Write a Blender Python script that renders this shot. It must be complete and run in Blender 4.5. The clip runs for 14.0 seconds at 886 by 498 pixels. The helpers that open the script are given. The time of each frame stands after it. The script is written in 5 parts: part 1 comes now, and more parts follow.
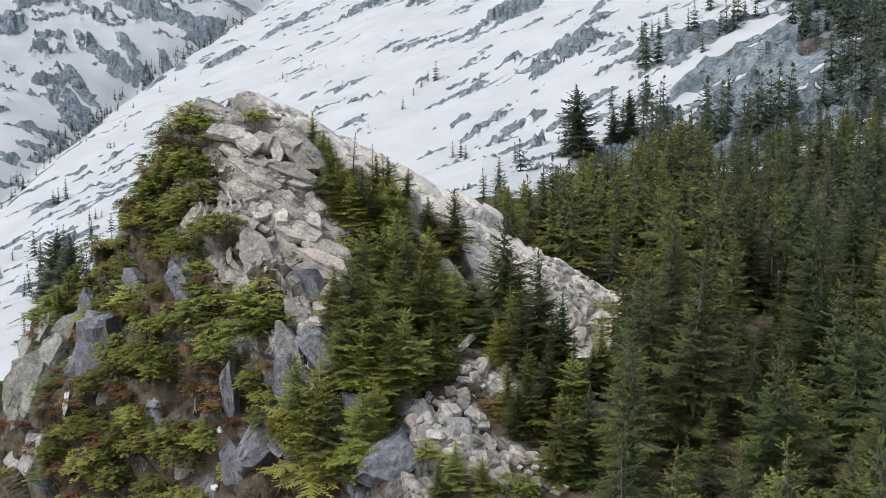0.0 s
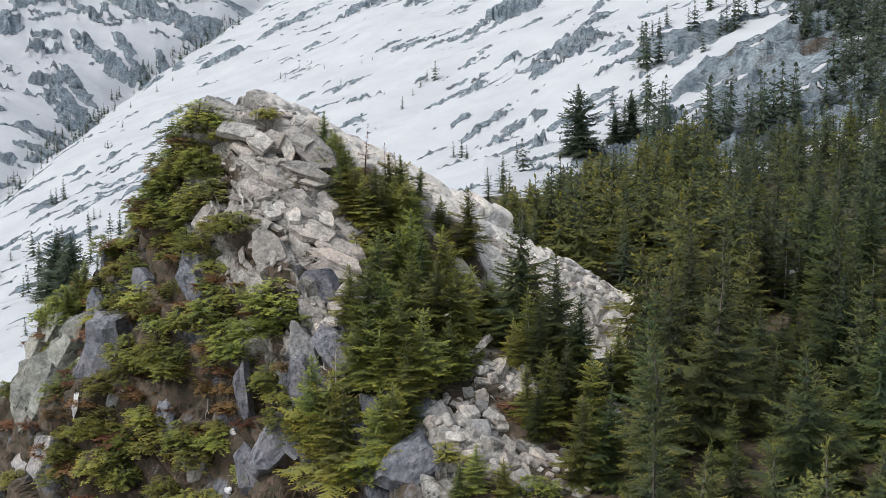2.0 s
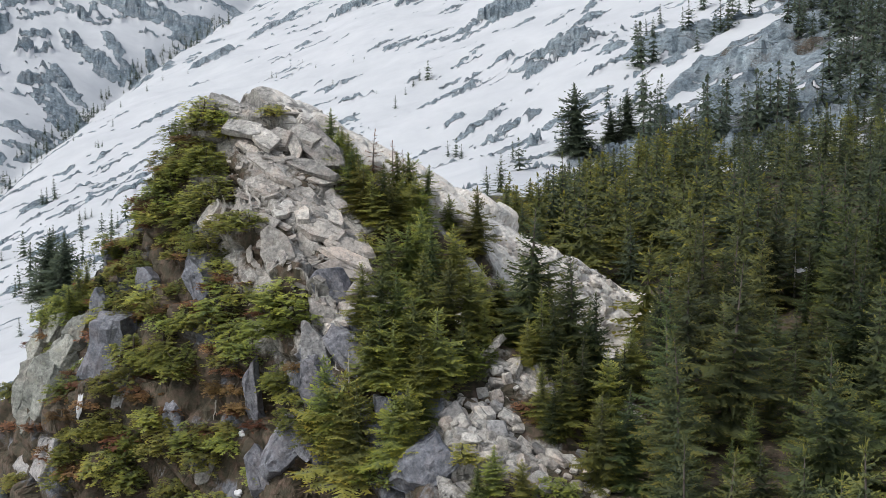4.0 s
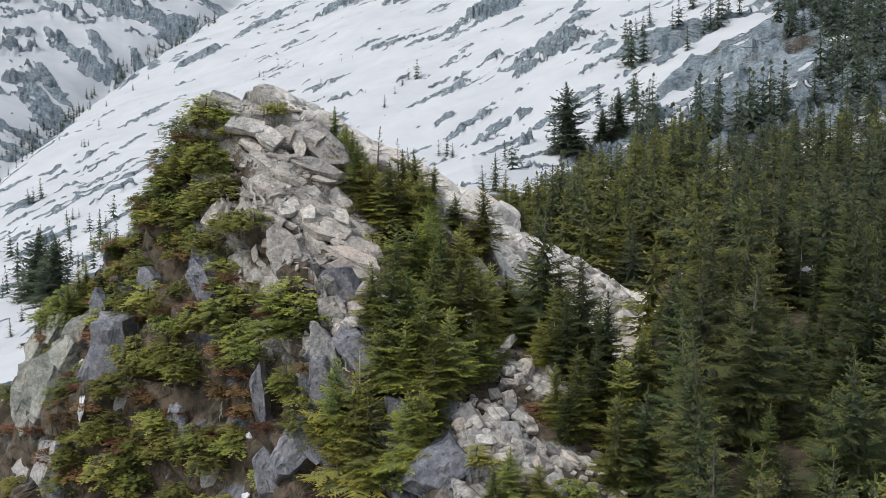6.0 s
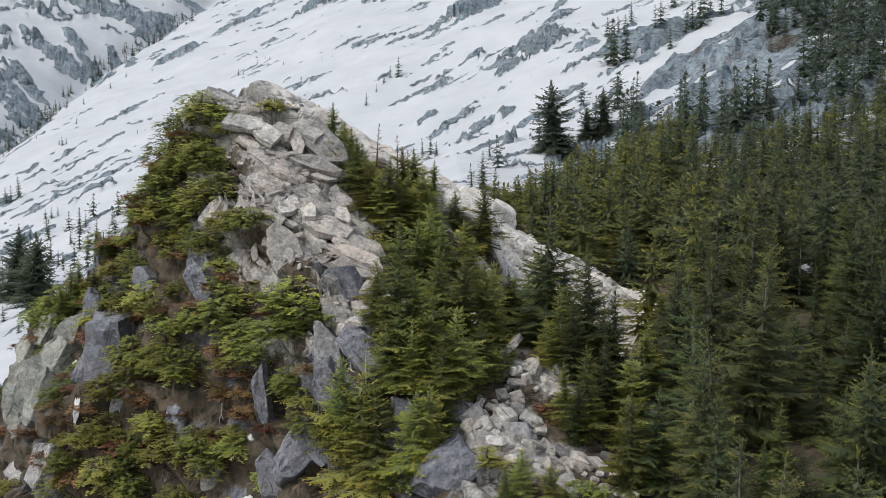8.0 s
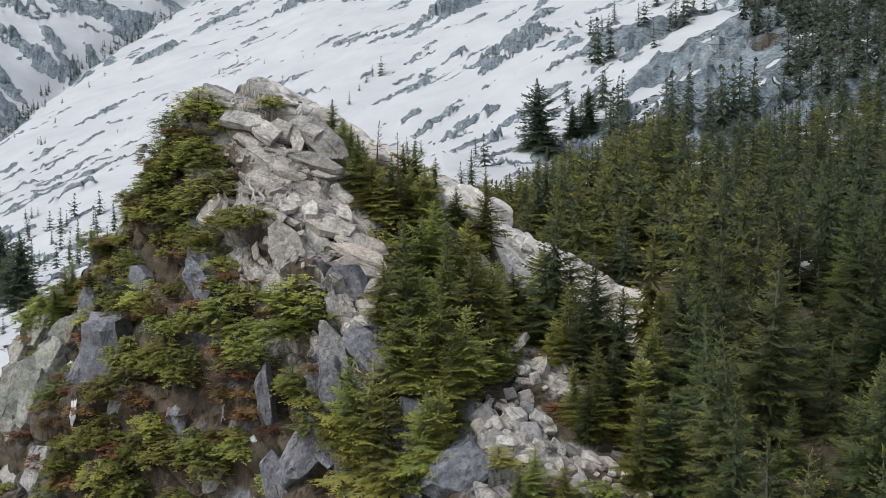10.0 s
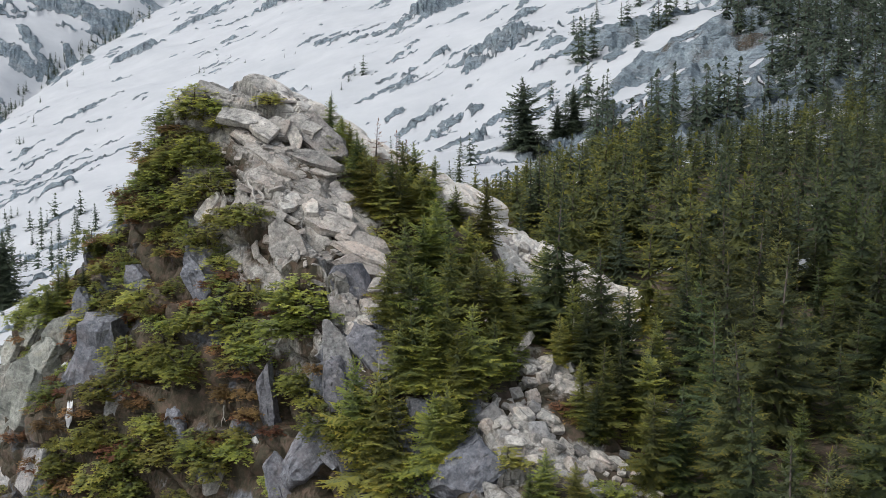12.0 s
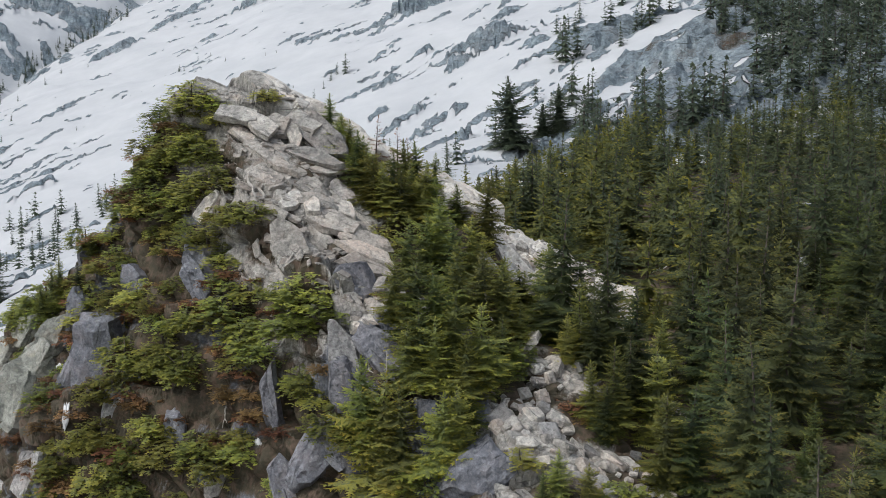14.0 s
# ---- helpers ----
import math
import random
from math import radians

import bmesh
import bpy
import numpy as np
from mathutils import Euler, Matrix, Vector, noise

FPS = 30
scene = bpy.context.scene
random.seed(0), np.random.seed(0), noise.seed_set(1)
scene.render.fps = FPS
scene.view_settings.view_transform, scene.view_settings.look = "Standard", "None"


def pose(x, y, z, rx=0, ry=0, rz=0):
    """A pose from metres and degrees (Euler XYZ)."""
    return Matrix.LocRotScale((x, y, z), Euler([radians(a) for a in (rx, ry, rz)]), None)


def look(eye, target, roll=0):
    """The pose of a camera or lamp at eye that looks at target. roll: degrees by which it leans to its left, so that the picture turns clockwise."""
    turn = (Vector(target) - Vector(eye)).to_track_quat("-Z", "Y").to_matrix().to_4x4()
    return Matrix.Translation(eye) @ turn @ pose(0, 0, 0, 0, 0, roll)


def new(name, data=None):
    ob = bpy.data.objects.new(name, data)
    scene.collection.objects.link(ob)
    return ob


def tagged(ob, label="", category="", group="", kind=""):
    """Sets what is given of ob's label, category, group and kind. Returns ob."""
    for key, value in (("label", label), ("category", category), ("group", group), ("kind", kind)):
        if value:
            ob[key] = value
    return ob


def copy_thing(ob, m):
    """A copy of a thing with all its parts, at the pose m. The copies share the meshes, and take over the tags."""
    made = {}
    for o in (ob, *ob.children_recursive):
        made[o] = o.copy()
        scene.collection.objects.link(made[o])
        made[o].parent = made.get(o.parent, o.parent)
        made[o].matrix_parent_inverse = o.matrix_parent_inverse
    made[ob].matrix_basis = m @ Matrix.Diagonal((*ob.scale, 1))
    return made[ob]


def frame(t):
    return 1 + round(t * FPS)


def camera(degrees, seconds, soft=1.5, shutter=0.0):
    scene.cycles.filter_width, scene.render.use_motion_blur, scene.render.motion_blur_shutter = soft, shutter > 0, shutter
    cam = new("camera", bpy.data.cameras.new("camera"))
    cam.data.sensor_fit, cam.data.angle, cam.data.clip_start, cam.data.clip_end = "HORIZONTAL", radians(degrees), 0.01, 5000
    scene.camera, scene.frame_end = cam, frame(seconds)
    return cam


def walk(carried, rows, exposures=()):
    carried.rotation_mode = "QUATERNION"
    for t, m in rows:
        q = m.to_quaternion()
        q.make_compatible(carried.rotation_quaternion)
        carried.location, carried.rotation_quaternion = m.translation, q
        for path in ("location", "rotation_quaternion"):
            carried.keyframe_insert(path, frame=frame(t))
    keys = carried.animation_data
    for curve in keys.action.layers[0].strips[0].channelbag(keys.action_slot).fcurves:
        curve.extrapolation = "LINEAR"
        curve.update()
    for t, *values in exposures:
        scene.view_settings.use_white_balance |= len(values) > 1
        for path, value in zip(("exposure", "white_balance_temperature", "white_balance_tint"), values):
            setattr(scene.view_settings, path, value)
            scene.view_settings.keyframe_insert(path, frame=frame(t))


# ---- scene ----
cam = camera(42, 14.0, 0.75)
PATH = [
    (0, (8.222, -4.643, 60.884), (4.816, 94.557, 48.728), -0.08),
    (0.5, (7.626, -4.257, 60.819), (4.255, 94.947, 48.685), -0.12),
    (1, (7.037, -3.952, 60.762), (3.753, 95.256, 48.632), -0.10),
    (1.5, (6.494, -3.654, 60.711), (3.346, 95.560, 48.599), -0.11),
    (2, (5.945, -3.326, 60.616), (2.990, 95.894, 48.505), -0.06),
    (2.5, (5.286, -2.961, 60.492), (2.563, 96.267, 48.389), -0.06),
    (3, (4.652, -2.581, 60.414), (2.188, 96.655, 48.324), -0.04),
    (5.5, (1.439, -0.785, 60.098), (0.526, 98.473, 47.976), -0.03),
    (6, (0.747, -0.384, 60.042), (0.235, 98.875, 47.909), -0.01),
    (6.5, (0.000, 0.000, 60.000), (-0.000, 99.255, 47.813), 0.00),
    (7, (-0.725, 0.376, 59.963), (-0.197, 99.627, 47.762), 0.04),
    (7.5, (-1.463, 0.784, 59.917), (-0.381, 100.025, 47.674), 0.05),
    (8, (-2.104, 1.145, 59.826), (-0.536, 100.382, 47.592), 0.05),
    (10.5, (-5.491, 2.956, 59.411), (-1.469, 102.117, 47.131), 0.04),
    (11, (-6.108, 3.251, 59.322), (-1.578, 102.393, 47.059), 0.04),
    (11.5, (-6.767, 3.549, 59.250), (-1.754, 102.667, 46.980), 0.07),
    (12, (-7.372, 3.857, 59.197), (-1.907, 102.950, 46.919), 0.08),
    (12.5, (-8.000, 4.244, 59.105), (-2.076, 103.310, 46.824), 0.10),
    (13, (-8.640, 4.644, 59.027), (-2.242, 103.679, 46.734), 0.12),
    (13.5, (-9.369, 5.071, 58.958), (-2.428, 104.067, 46.645), 0.14),
    (14, (-10.024, 5.449, 58.922), (-2.579, 104.408, 46.606), 0.16),
]
walk(cam, [(t, look(eye, target, roll)) for t, eye, target, roll in PATH], [(0.0, -0.03, 6340, 8), (14.0, -0.18, 6340, 7.5)])

# ---- light ----
world = bpy.data.worlds.new("sky")
scene.world = world
world.use_nodes = True
wn = world.node_tree.nodes
sky = wn.new("ShaderNodeTexSky")
sky.sky_type, sky.sun_disc = "NISHITA", False
sky.sun_elevation, sky.sun_rotation = radians(50), radians(-120)
sky.air_density, sky.dust_density = 1.0, 3.0
veil = wn.new("ShaderNodeHueSaturation")
veil.inputs["Saturation"].default_value = 0.42
world.node_tree.links.new(sky.outputs[0], veil.inputs["Color"])
world.node_tree.links.new(veil.outputs[0], wn["Background"].inputs[0])
wn["Background"].inputs[1].default_value = 0.205
sun = new("sun", bpy.data.lights.new("sun", "SUN"))
sun.data.energy, sun.data.angle, sun.data.color = 1.15, radians(13), (1.0, 0.965, 0.91)
SUN_WAY = Vector((-0.55, -0.32, 0.77))
sun.matrix_world = look(tuple(SUN_WAY * 300), (0, 0, 0))


# ---- materials ----
def material(name):
    mat = bpy.data.materials.new(name)
    mat.use_nodes = True
    nt = mat.node_tree
    return mat, nt, nt.nodes["Principled BSDF"]


def node(nt, kind, **values):
    n = nt.nodes.new("ShaderNode" + kind)
    for key, value in values.items():
        n.inputs[key.replace("_", " ")].default_value = value
    return n


def noise_tex(nt, vec, scale, detail=4.0, rough=0.6):
    n = node(nt, "TexNoise", Scale=scale, Detail=detail, Roughness=rough)
    nt.links.new(vec, n.inputs["Vector"])
    return n.outputs["Fac"]


def ramp(nt, fac, stops):
    n = nt.nodes.new("ShaderNodeValToRGB")
    el = n.color_ramp.elements
    while len(el) < len(stops):
        el.new(0.5)
    for e, (pos, col) in zip(el, stops):
        e.position = pos
        e.color = (*col, 1) if len(col) == 3 else col
    nt.links.new(fac, n.inputs[0])
    return n.outputs[0]


def mix(nt, fac, a, b, how="MIX"):
    n = nt.nodes.new("ShaderNodeMix")
    n.data_type, n.blend_type = "RGBA", how
    for sock, v in ((n.inputs[0], fac), (n.inputs[6], a), (n.inputs[7], b)):
        if hasattr(v, "links"):
            nt.links.new(v, sock)
        else:
            sock.default_value = v if not isinstance(v, tuple) or len(v) == 4 else (*v, 1)
    return n.outputs[2]


def calc(nt, op, a, b=0.0, c=0.0):
    n = nt.nodes.new("ShaderNodeMath")
    n.operation = op
    for sock, v in zip(n.inputs, (a, b, c)):
        if hasattr(v, "links"):
            nt.links.new(v, sock)
        else:
            sock.default_value = v
    return n.outputs[0]


def bump(nt, bsdf, height, strength, distance):
    n = node(nt, "Bump", Strength=strength, Distance=distance)
    nt.links.new(height, n.inputs["Height"])
    nt.links.new(n.outputs[0], bsdf.inputs["Normal"])


def place(nt):
    return nt.nodes.new("ShaderNodeTexCoord").outputs["Object"]


def stretched(nt, vec, scale, turn):
    n = nt.nodes.new("ShaderNodeMapping")
    n.inputs["Scale"].default_value, n.inputs["Rotation"].default_value = scale, turn
    nt.links.new(vec, n.inputs["Vector"])
    return n.outputs[0]


def noise_color(nt, vec, scale):
    n = node(nt, "TexNoise", Scale=scale, Detail=3.0)
    nt.links.new(vec, n.inputs["Vector"])
    return n.outputs["Color"]


def granite(nt, vec, pale, mid, dark, lichen):
    """Weathered granite: broad tone, streaks, lichen spots, dark joints. Returns colour and height."""
    broad = noise_tex(nt, vec, 0.22, 5)
    fine = noise_tex(nt, vec, 2.6, 6, 0.7)
    streak = noise_tex(nt, stretched(nt, vec, (1.0, 0.5, 0.35), (0.3, 0.5, 0.4)), 1.1, 6, 0.65)
    col = ramp(nt, broad, [(0.3, dark), (0.47, mid), (0.68, pale)])
    col = mix(nt, 0.55, col, ramp(nt, streak, [(0.3, dark), (0.5, mid), (0.7, pale)]))
    col = mix(nt, 0.75, col, ramp(nt, fine, [(0.3, (0.2, 0.2, 0.2)), (0.5, (0.52, 0.515, 0.505)), (0.72, (0.85, 0.84, 0.82))]), "OVERLAY")
    spots = ramp(nt, noise_tex(nt, vec, 1.1, 6, 0.75), [(0.56, (0, 0, 0)), (0.66, (1, 1, 1))])
    col = mix(nt, calc(nt, "MULTIPLY", spots, 0.55), col, lichen)
    warm = ramp(nt, noise_tex(nt, vec, 0.35, 4, 0.6), [(0.5, (0, 0, 0)), (0.68, (1, 1, 1))])
    col = mix(nt, calc(nt, "MULTIPLY", warm, 0.5), col, tuple(c * k for c, k in zip(pale, (1.0, 0.86, 0.79))))

    def cracks(size, scale, turn, width):
        n = node(nt, "TexVoronoi", Scale=size)
        n.feature = "DISTANCE_TO_EDGE"
        wavy = mix(nt, 0.35, stretched(nt, vec, scale, turn), noise_color(nt, vec, 0.9), "ADD")
        nt.links.new(wavy, n.inputs["Vector"])
        return ramp(nt, n.outputs["Distance"], [(0.0, (0, 0, 0)), (width, (1, 1, 1))])
    joint = cracks(0.3, (0.22, 1.9, 2.2), (0.3, 0.55, 0.5), 0.05)
    open_joint = ramp(nt, noise_tex(nt, vec, 0.5, 3), [(0.5, (0, 0, 0)), (0.6, (1, 1, 1))])
    joint = calc(nt, "SUBTRACT", 1.0, calc(nt, "MULTIPLY", calc(nt, "SUBTRACT", 1.0, joint), open_joint))
    col = mix(nt, calc(nt, "MULTIPLY", calc(nt, "SUBTRACT", 1.0, joint), 0.6), col, (0.06, 0.058, 0.056))
    crust = ramp(nt, noise_tex(nt, vec, 3.2, 6, 0.75), [(0.53, (0, 0, 0)), (0.60, (1, 1, 1))])
    col = mix(nt, calc(nt, "MULTIPLY", crust, 0.5), col, dark)
    bloom = ramp(nt, noise_tex(nt, stretched(nt, vec, (1, 1, 1), (0.4, 0.2, 1.0)), 2.1, 6, 0.75), [(0.56, (0, 0, 0)), (0.63, (1, 1, 1))])
    col = mix(nt, calc(nt, "MULTIPLY", bloom, 0.6), col, tuple(min(0.8, 1.1 * c) for c in pale))
    stain = ramp(nt, noise_tex(nt, stretched(nt, vec, (1, 1, 0.35), (0, 0, 0)), 0.5, 6, 0.7), [(0.52, (0, 0, 0)), (0.66, (1, 1, 1))])
    col = mix(nt, calc(nt, "MULTIPLY", stain, 0.5), col, dark)
    height = calc(nt, "ADD", calc(nt, "MULTIPLY", joint, 0.5), calc(nt, "ADD", fine, calc(nt, "MULTIPLY", streak, 0.4)))
    return col, height


def rock_material(name, pale, mid, dark, lichen):
    mat, nt, bsdf = material(name)
    vec = place(nt)
    info = nt.nodes.new("ShaderNodeObjectInfo")
    shift = mix(nt, 1.0, vec, calc(nt, "MULTIPLY", info.outputs["Random"], 90.0), "ADD")
    col, height = granite(nt, shift, pale, mid, dark, lichen)
    blush = calc(nt, "MULTIPLY", calc(nt, "FRACT", calc(nt, "MULTIPLY", info.outputs["Random"], 13.7)), 0.45)
    col = mix(nt, blush, col, mix(nt, 1.0, col, (1.08, 0.96, 0.87), "MULTIPLY"))
    tone = calc(nt, "MULTIPLY_ADD", info.outputs["Random"], 0.5, 0.72)
    col = mix(nt, 1.0, col, tone, "MULTIPLY")
    nt.links.new(col, bsdf.inputs["Base Color"])
    bsdf.inputs["Roughness"].default_value = 0.88
    bump(nt, bsdf, height, 1.0, 0.2)
    return mat


ROCK = rock_material("granite", (0.59, 0.57, 0.537), (0.44, 0.426, 0.403), (0.16, 0.157, 0.153), (0.47, 0.47, 0.41))
LICHEN_ROCK = rock_material("lichened_granite", (0.38, 0.385, 0.35), (0.26, 0.27, 0.245), (0.12, 0.125, 0.115), (0.33, 0.35, 0.265))
DARK_ROCK = rock_material("dark_granite", (0.30, 0.315, 0.355), (0.18, 0.192, 0.228), (0.085, 0.09, 0.11), (0.36, 0.365, 0.36))
GREY_ROCK = rock_material("grey_granite", (0.43, 0.425, 0.42), (0.29, 0.288, 0.29), (0.11, 0.11, 0.115), (0.38, 0.38, 0.33))
WARM_ROCK = rock_material("rosy_granite", (0.58, 0.53, 0.48), (0.47, 0.425, 0.385), (0.21, 0.195, 0.18), (0.46, 0.44, 0.39))


def ground_material():
    mat, nt, bsdf = material("mountain_ground")
    vec = place(nt)
    near, height = granite(nt, vec, (0.50, 0.48, 0.445), (0.34, 0.328, 0.31), (0.13, 0.127, 0.123), (0.38, 0.38, 0.32))
    # far granite is bluer than the near: distance haze put into its colour
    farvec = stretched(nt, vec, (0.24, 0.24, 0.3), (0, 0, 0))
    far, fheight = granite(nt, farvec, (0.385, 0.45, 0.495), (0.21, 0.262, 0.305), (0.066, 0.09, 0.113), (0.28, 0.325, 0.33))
    soil = ramp(nt, noise_tex(nt, vec, 0.9, 7, 0.7), [(0.3, (0.032, 0.030, 0.019)), (0.48, (0.066, 0.054, 0.034)), (0.62, (0.125, 0.085, 0.062)), (0.75, (0.085, 0.08, 0.036))])
    white = ramp(nt, noise_tex(nt, vec, 0.035, 6, 0.65), [(0.3, (0.46, 0.475, 0.50)), (0.7, (0.56, 0.57, 0.59))])
    att = nt.nodes.new("ShaderNodeVertexColor")
    att.layer_name = "cover"
    sep = nt.nodes.new("ShaderNodeSeparateColor")
    nt.links.new(att.outputs["Color"], sep.inputs[0])
    rough = noise_tex(nt, vec, 0.35, 8, 0.72)
    fine = noise_tex(nt, vec, 1.7, 6, 0.7)

    def edge(value, grain, hard, part=0.55):
        v = calc(nt, "ADD", value, calc(nt, "MULTIPLY", calc(nt, "SUBTRACT", grain, 0.5), part))
        return ramp(nt, v, [(0.5 - hard, (0, 0, 0)), (0.5 + hard, (1, 1, 1))])
    blue_grey, _ = granite(nt, vec, (0.255, 0.268, 0.305), (0.15, 0.16, 0.187), (0.065, 0.07, 0.083), (0.24, 0.25, 0.22))
    near = mix(nt, edge(att.outputs["Alpha"], rough, 0.12), near, blue_grey)
    new_face = nt.nodes.new("ShaderNodeVertexColor")
    new_face.layer_name = "fresh"
    clean, _ = granite(nt, vec, (0.76, 0.72, 0.67), (0.67, 0.635, 0.59), (0.42, 0.395, 0.37), (0.63, 0.60, 0.555))
    near = mix(nt, edge(new_face.outputs["Color"], rough, 0.1), near, clean)
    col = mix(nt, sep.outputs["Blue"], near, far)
    col = mix(nt, edge(sep.outputs["Green"], fine, 0.08), col, soil)
    snow = edge(sep.outputs["Red"], rough, 0.03, 0.85)
    col = mix(nt, snow, col, white)
    nt.links.new(col, bsdf.inputs["Base Color"])
    bsdf.inputs["Roughness"].default_value = 0.85
    h = calc(nt, "MULTIPLY", height, calc(nt, "SUBTRACT", 1.0, snow))
    b1 = node(nt, "Bump", Strength=0.9, Distance=0.15)
    nt.links.new(h, b1.inputs["Height"])
    b2 = node(nt, "Bump", Strength=1.0, Distance=1.6)
    coarse = calc(nt, "MULTIPLY", fheight, calc(nt, "MULTIPLY", sep.outputs["Blue"], calc(nt, "SUBTRACT", 1.0, snow)))
    nt.links.new(coarse, b2.inputs["Height"])
    nt.links.new(b1.outputs[0], b2.inputs["Normal"])
    nt.links.new(b2.outputs[0], bsdf.inputs["Normal"])
    return mat


GROUND = ground_material()


def leaf_material(name, deep, mid, tip, through_light=0.4, vary=True):
    """Needles: crown shade put in as a dark inside, paler fresh shoots at the tips, varied by spray and by plant."""
    mat, nt, bsdf = material(name)
    att = nt.nodes.new("ShaderNodeVertexColor")
    att.layer_name = "growth_shade"
    geo = nt.nodes.new("ShaderNodeNewGeometry")
    info = nt.nodes.new("ShaderNodeObjectInfo")
    leaf_tone = calc(nt, "ADD", calc(nt, "MULTIPLY", att.outputs["Color"], 0.75), calc(nt, "MULTIPLY", geo.outputs["Random Per Island"], 0.28))
    col = ramp(nt, leaf_tone, [(0.12, deep), (0.5, mid), (1.0, tip)])
    hue = node(nt, "HueSaturation", Saturation=1.25)
    nt.links.new(col, hue.inputs["Color"])
    hue.inputs["Hue"].default_value = 0.485
    if vary:
        nt.links.new(calc(nt, "MULTIPLY_ADD", info.outputs["Random"], 0.05, 0.468), hue.inputs["Hue"])
        nt.links.new(calc(nt, "MULTIPLY_ADD", calc(nt, "FRACT", calc(nt, "MULTIPLY", info.outputs["Random"], 7.3)), 0.85, 0.58), hue.inputs["Value"])
    nt.links.new(hue.outputs[0], bsdf.inputs["Base Color"])
    bsdf.inputs["Roughness"].default_value = 0.6
    bsdf.inputs["Specular IOR Level"].default_value = 0.25
    glow = nt.nodes.new("ShaderNodeBsdfTranslucent")
    nt.links.new(hue.outputs[0], glow.inputs[0])
    blend = node(nt, "MixShader", Fac=through_light)
    nt.links.new(bsdf.outputs[0], blend.inputs[1])
    nt.links.new(glow.outputs[0], blend.inputs[2])
    nt.links.new(blend.outputs[0], nt.nodes["Material Output"].inputs[0])
    return mat


# NEEDLES paler than WOOD_NEEDLES: brightness put into colour against the crowns' self-shade
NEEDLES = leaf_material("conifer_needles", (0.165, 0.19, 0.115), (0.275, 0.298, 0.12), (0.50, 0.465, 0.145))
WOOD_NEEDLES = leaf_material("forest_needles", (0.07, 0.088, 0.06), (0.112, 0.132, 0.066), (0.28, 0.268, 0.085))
OLIVE_NEEDLES = leaf_material("olive_needles", (0.115, 0.138, 0.088), (0.185, 0.205, 0.09), (0.35, 0.33, 0.11))
# a sunlit and a shaded needle colour for the bench, light put into the paint
BENCH_OLIVE = leaf_material("bench_olive_needles", (0.1, 0.118, 0.07), (0.195, 0.21, 0.085), (0.43, 0.395, 0.115), vary=False)
BENCH_DARK = leaf_material("bench_dark_needles", (0.074, 0.094, 0.068), (0.112, 0.134, 0.078), (0.26, 0.255, 0.095), vary=False)
# distant needles paler and bluer, with the haze put into their colour
FAR_NEEDLES = leaf_material("distant_needles", (0.080, 0.1, 0.082), (0.118, 0.145, 0.104), (0.17, 0.187, 0.115), vary=False)
SHRUB_LEAF = leaf_material("shrub_needles", (0.185, 0.21, 0.115), (0.33, 0.35, 0.14), (0.54, 0.515, 0.17))
HEATH_LEAF = leaf_material("brown_heath", (0.15, 0.105, 0.075), (0.26, 0.175, 0.11), (0.37, 0.265, 0.14))


def bark_material(name, a, b):
    mat, nt, bsdf = material(name)
    vec = place(nt)
    grain = noise_tex(nt, stretched(nt, vec, (6, 6, 1), (0, 0, 0)), 2.0, 5)
    nt.links.new(ramp(nt, grain, [(0.3, a), (0.7, b)]), bsdf.inputs["Base Color"])
    bsdf.inputs["Roughness"].default_value = 0.9
    bump(nt, bsdf, grain, 0.8, 0.03)
    return mat


BARK = bark_material("bark", (0.05, 0.04, 0.033), (0.16, 0.135, 0.115))
DEAD_WOOD = bark_material("weathered_wood", (0.28, 0.26, 0.235), (0.52, 0.49, 0.45))


def snow_material():
    mat, nt, bsdf = material("old_snow")
    vec = place(nt)
    n = noise_tex(nt, vec, 2.5, 5)
    nt.links.new(ramp(nt, n, [(0.3, (0.56, 0.565, 0.58)), (0.7, (0.70, 0.70, 0.71))]), bsdf.inputs["Base Color"])
    bsdf.inputs["Roughness"].default_value = 0.7
    bump(nt, bsdf, n, 0.5, 0.08)
    return mat


SNOW = snow_material()


# ---- terrain ----
def lattice(ix, iy, iz, seed):
    h = (ix.astype(np.int64) * 374761393 + iy.astype(np.int64) * 668265263 + iz.astype(np.int64) * 2147483647 + seed * 1274126177) & 0xFFFFFFFF
    h = ((h ^ (h >> 13)) * 1274126177) & 0xFFFFFFFF
    h = ((h ^ (h >> 15)) * 2246822519) & 0xFFFFFFFF
    return ((h ^ (h >> 16)) & 0xFFFFFF) / float(0xFFFFFF)


def smooth_noise(x, y, z, seed):
    """Value noise in -1..1."""
    fx, fy, fz = np.floor(x), np.floor(y), np.floor(z)
    ux, uy, uz = x - fx, y - fy, z - fz
    ux, uy, uz = (u * u * u * (u * (u * 6 - 15) + 10) for u in (ux, uy, uz))
    out = 0
    for a in (0, 1):
        for b in (0, 1):
            for c in (0, 1):
                w = (ux if a else 1 - ux) * (uy if b else 1 - uy) * (uz if c else 1 - uz)
                out = out + w * lattice(fx + a, fy + b, fz + c, seed)
    return out * 2 - 1


def fbm(x, y, z, seed, octaves=4, gain=0.5):
    total, amp = 0, 1.0
    for o in range(octaves):
        total = total + amp * smooth_noise(x * 2**o, y * 2**o, z * 2**o, seed + 17 * o)
        amp *= gain
    return total


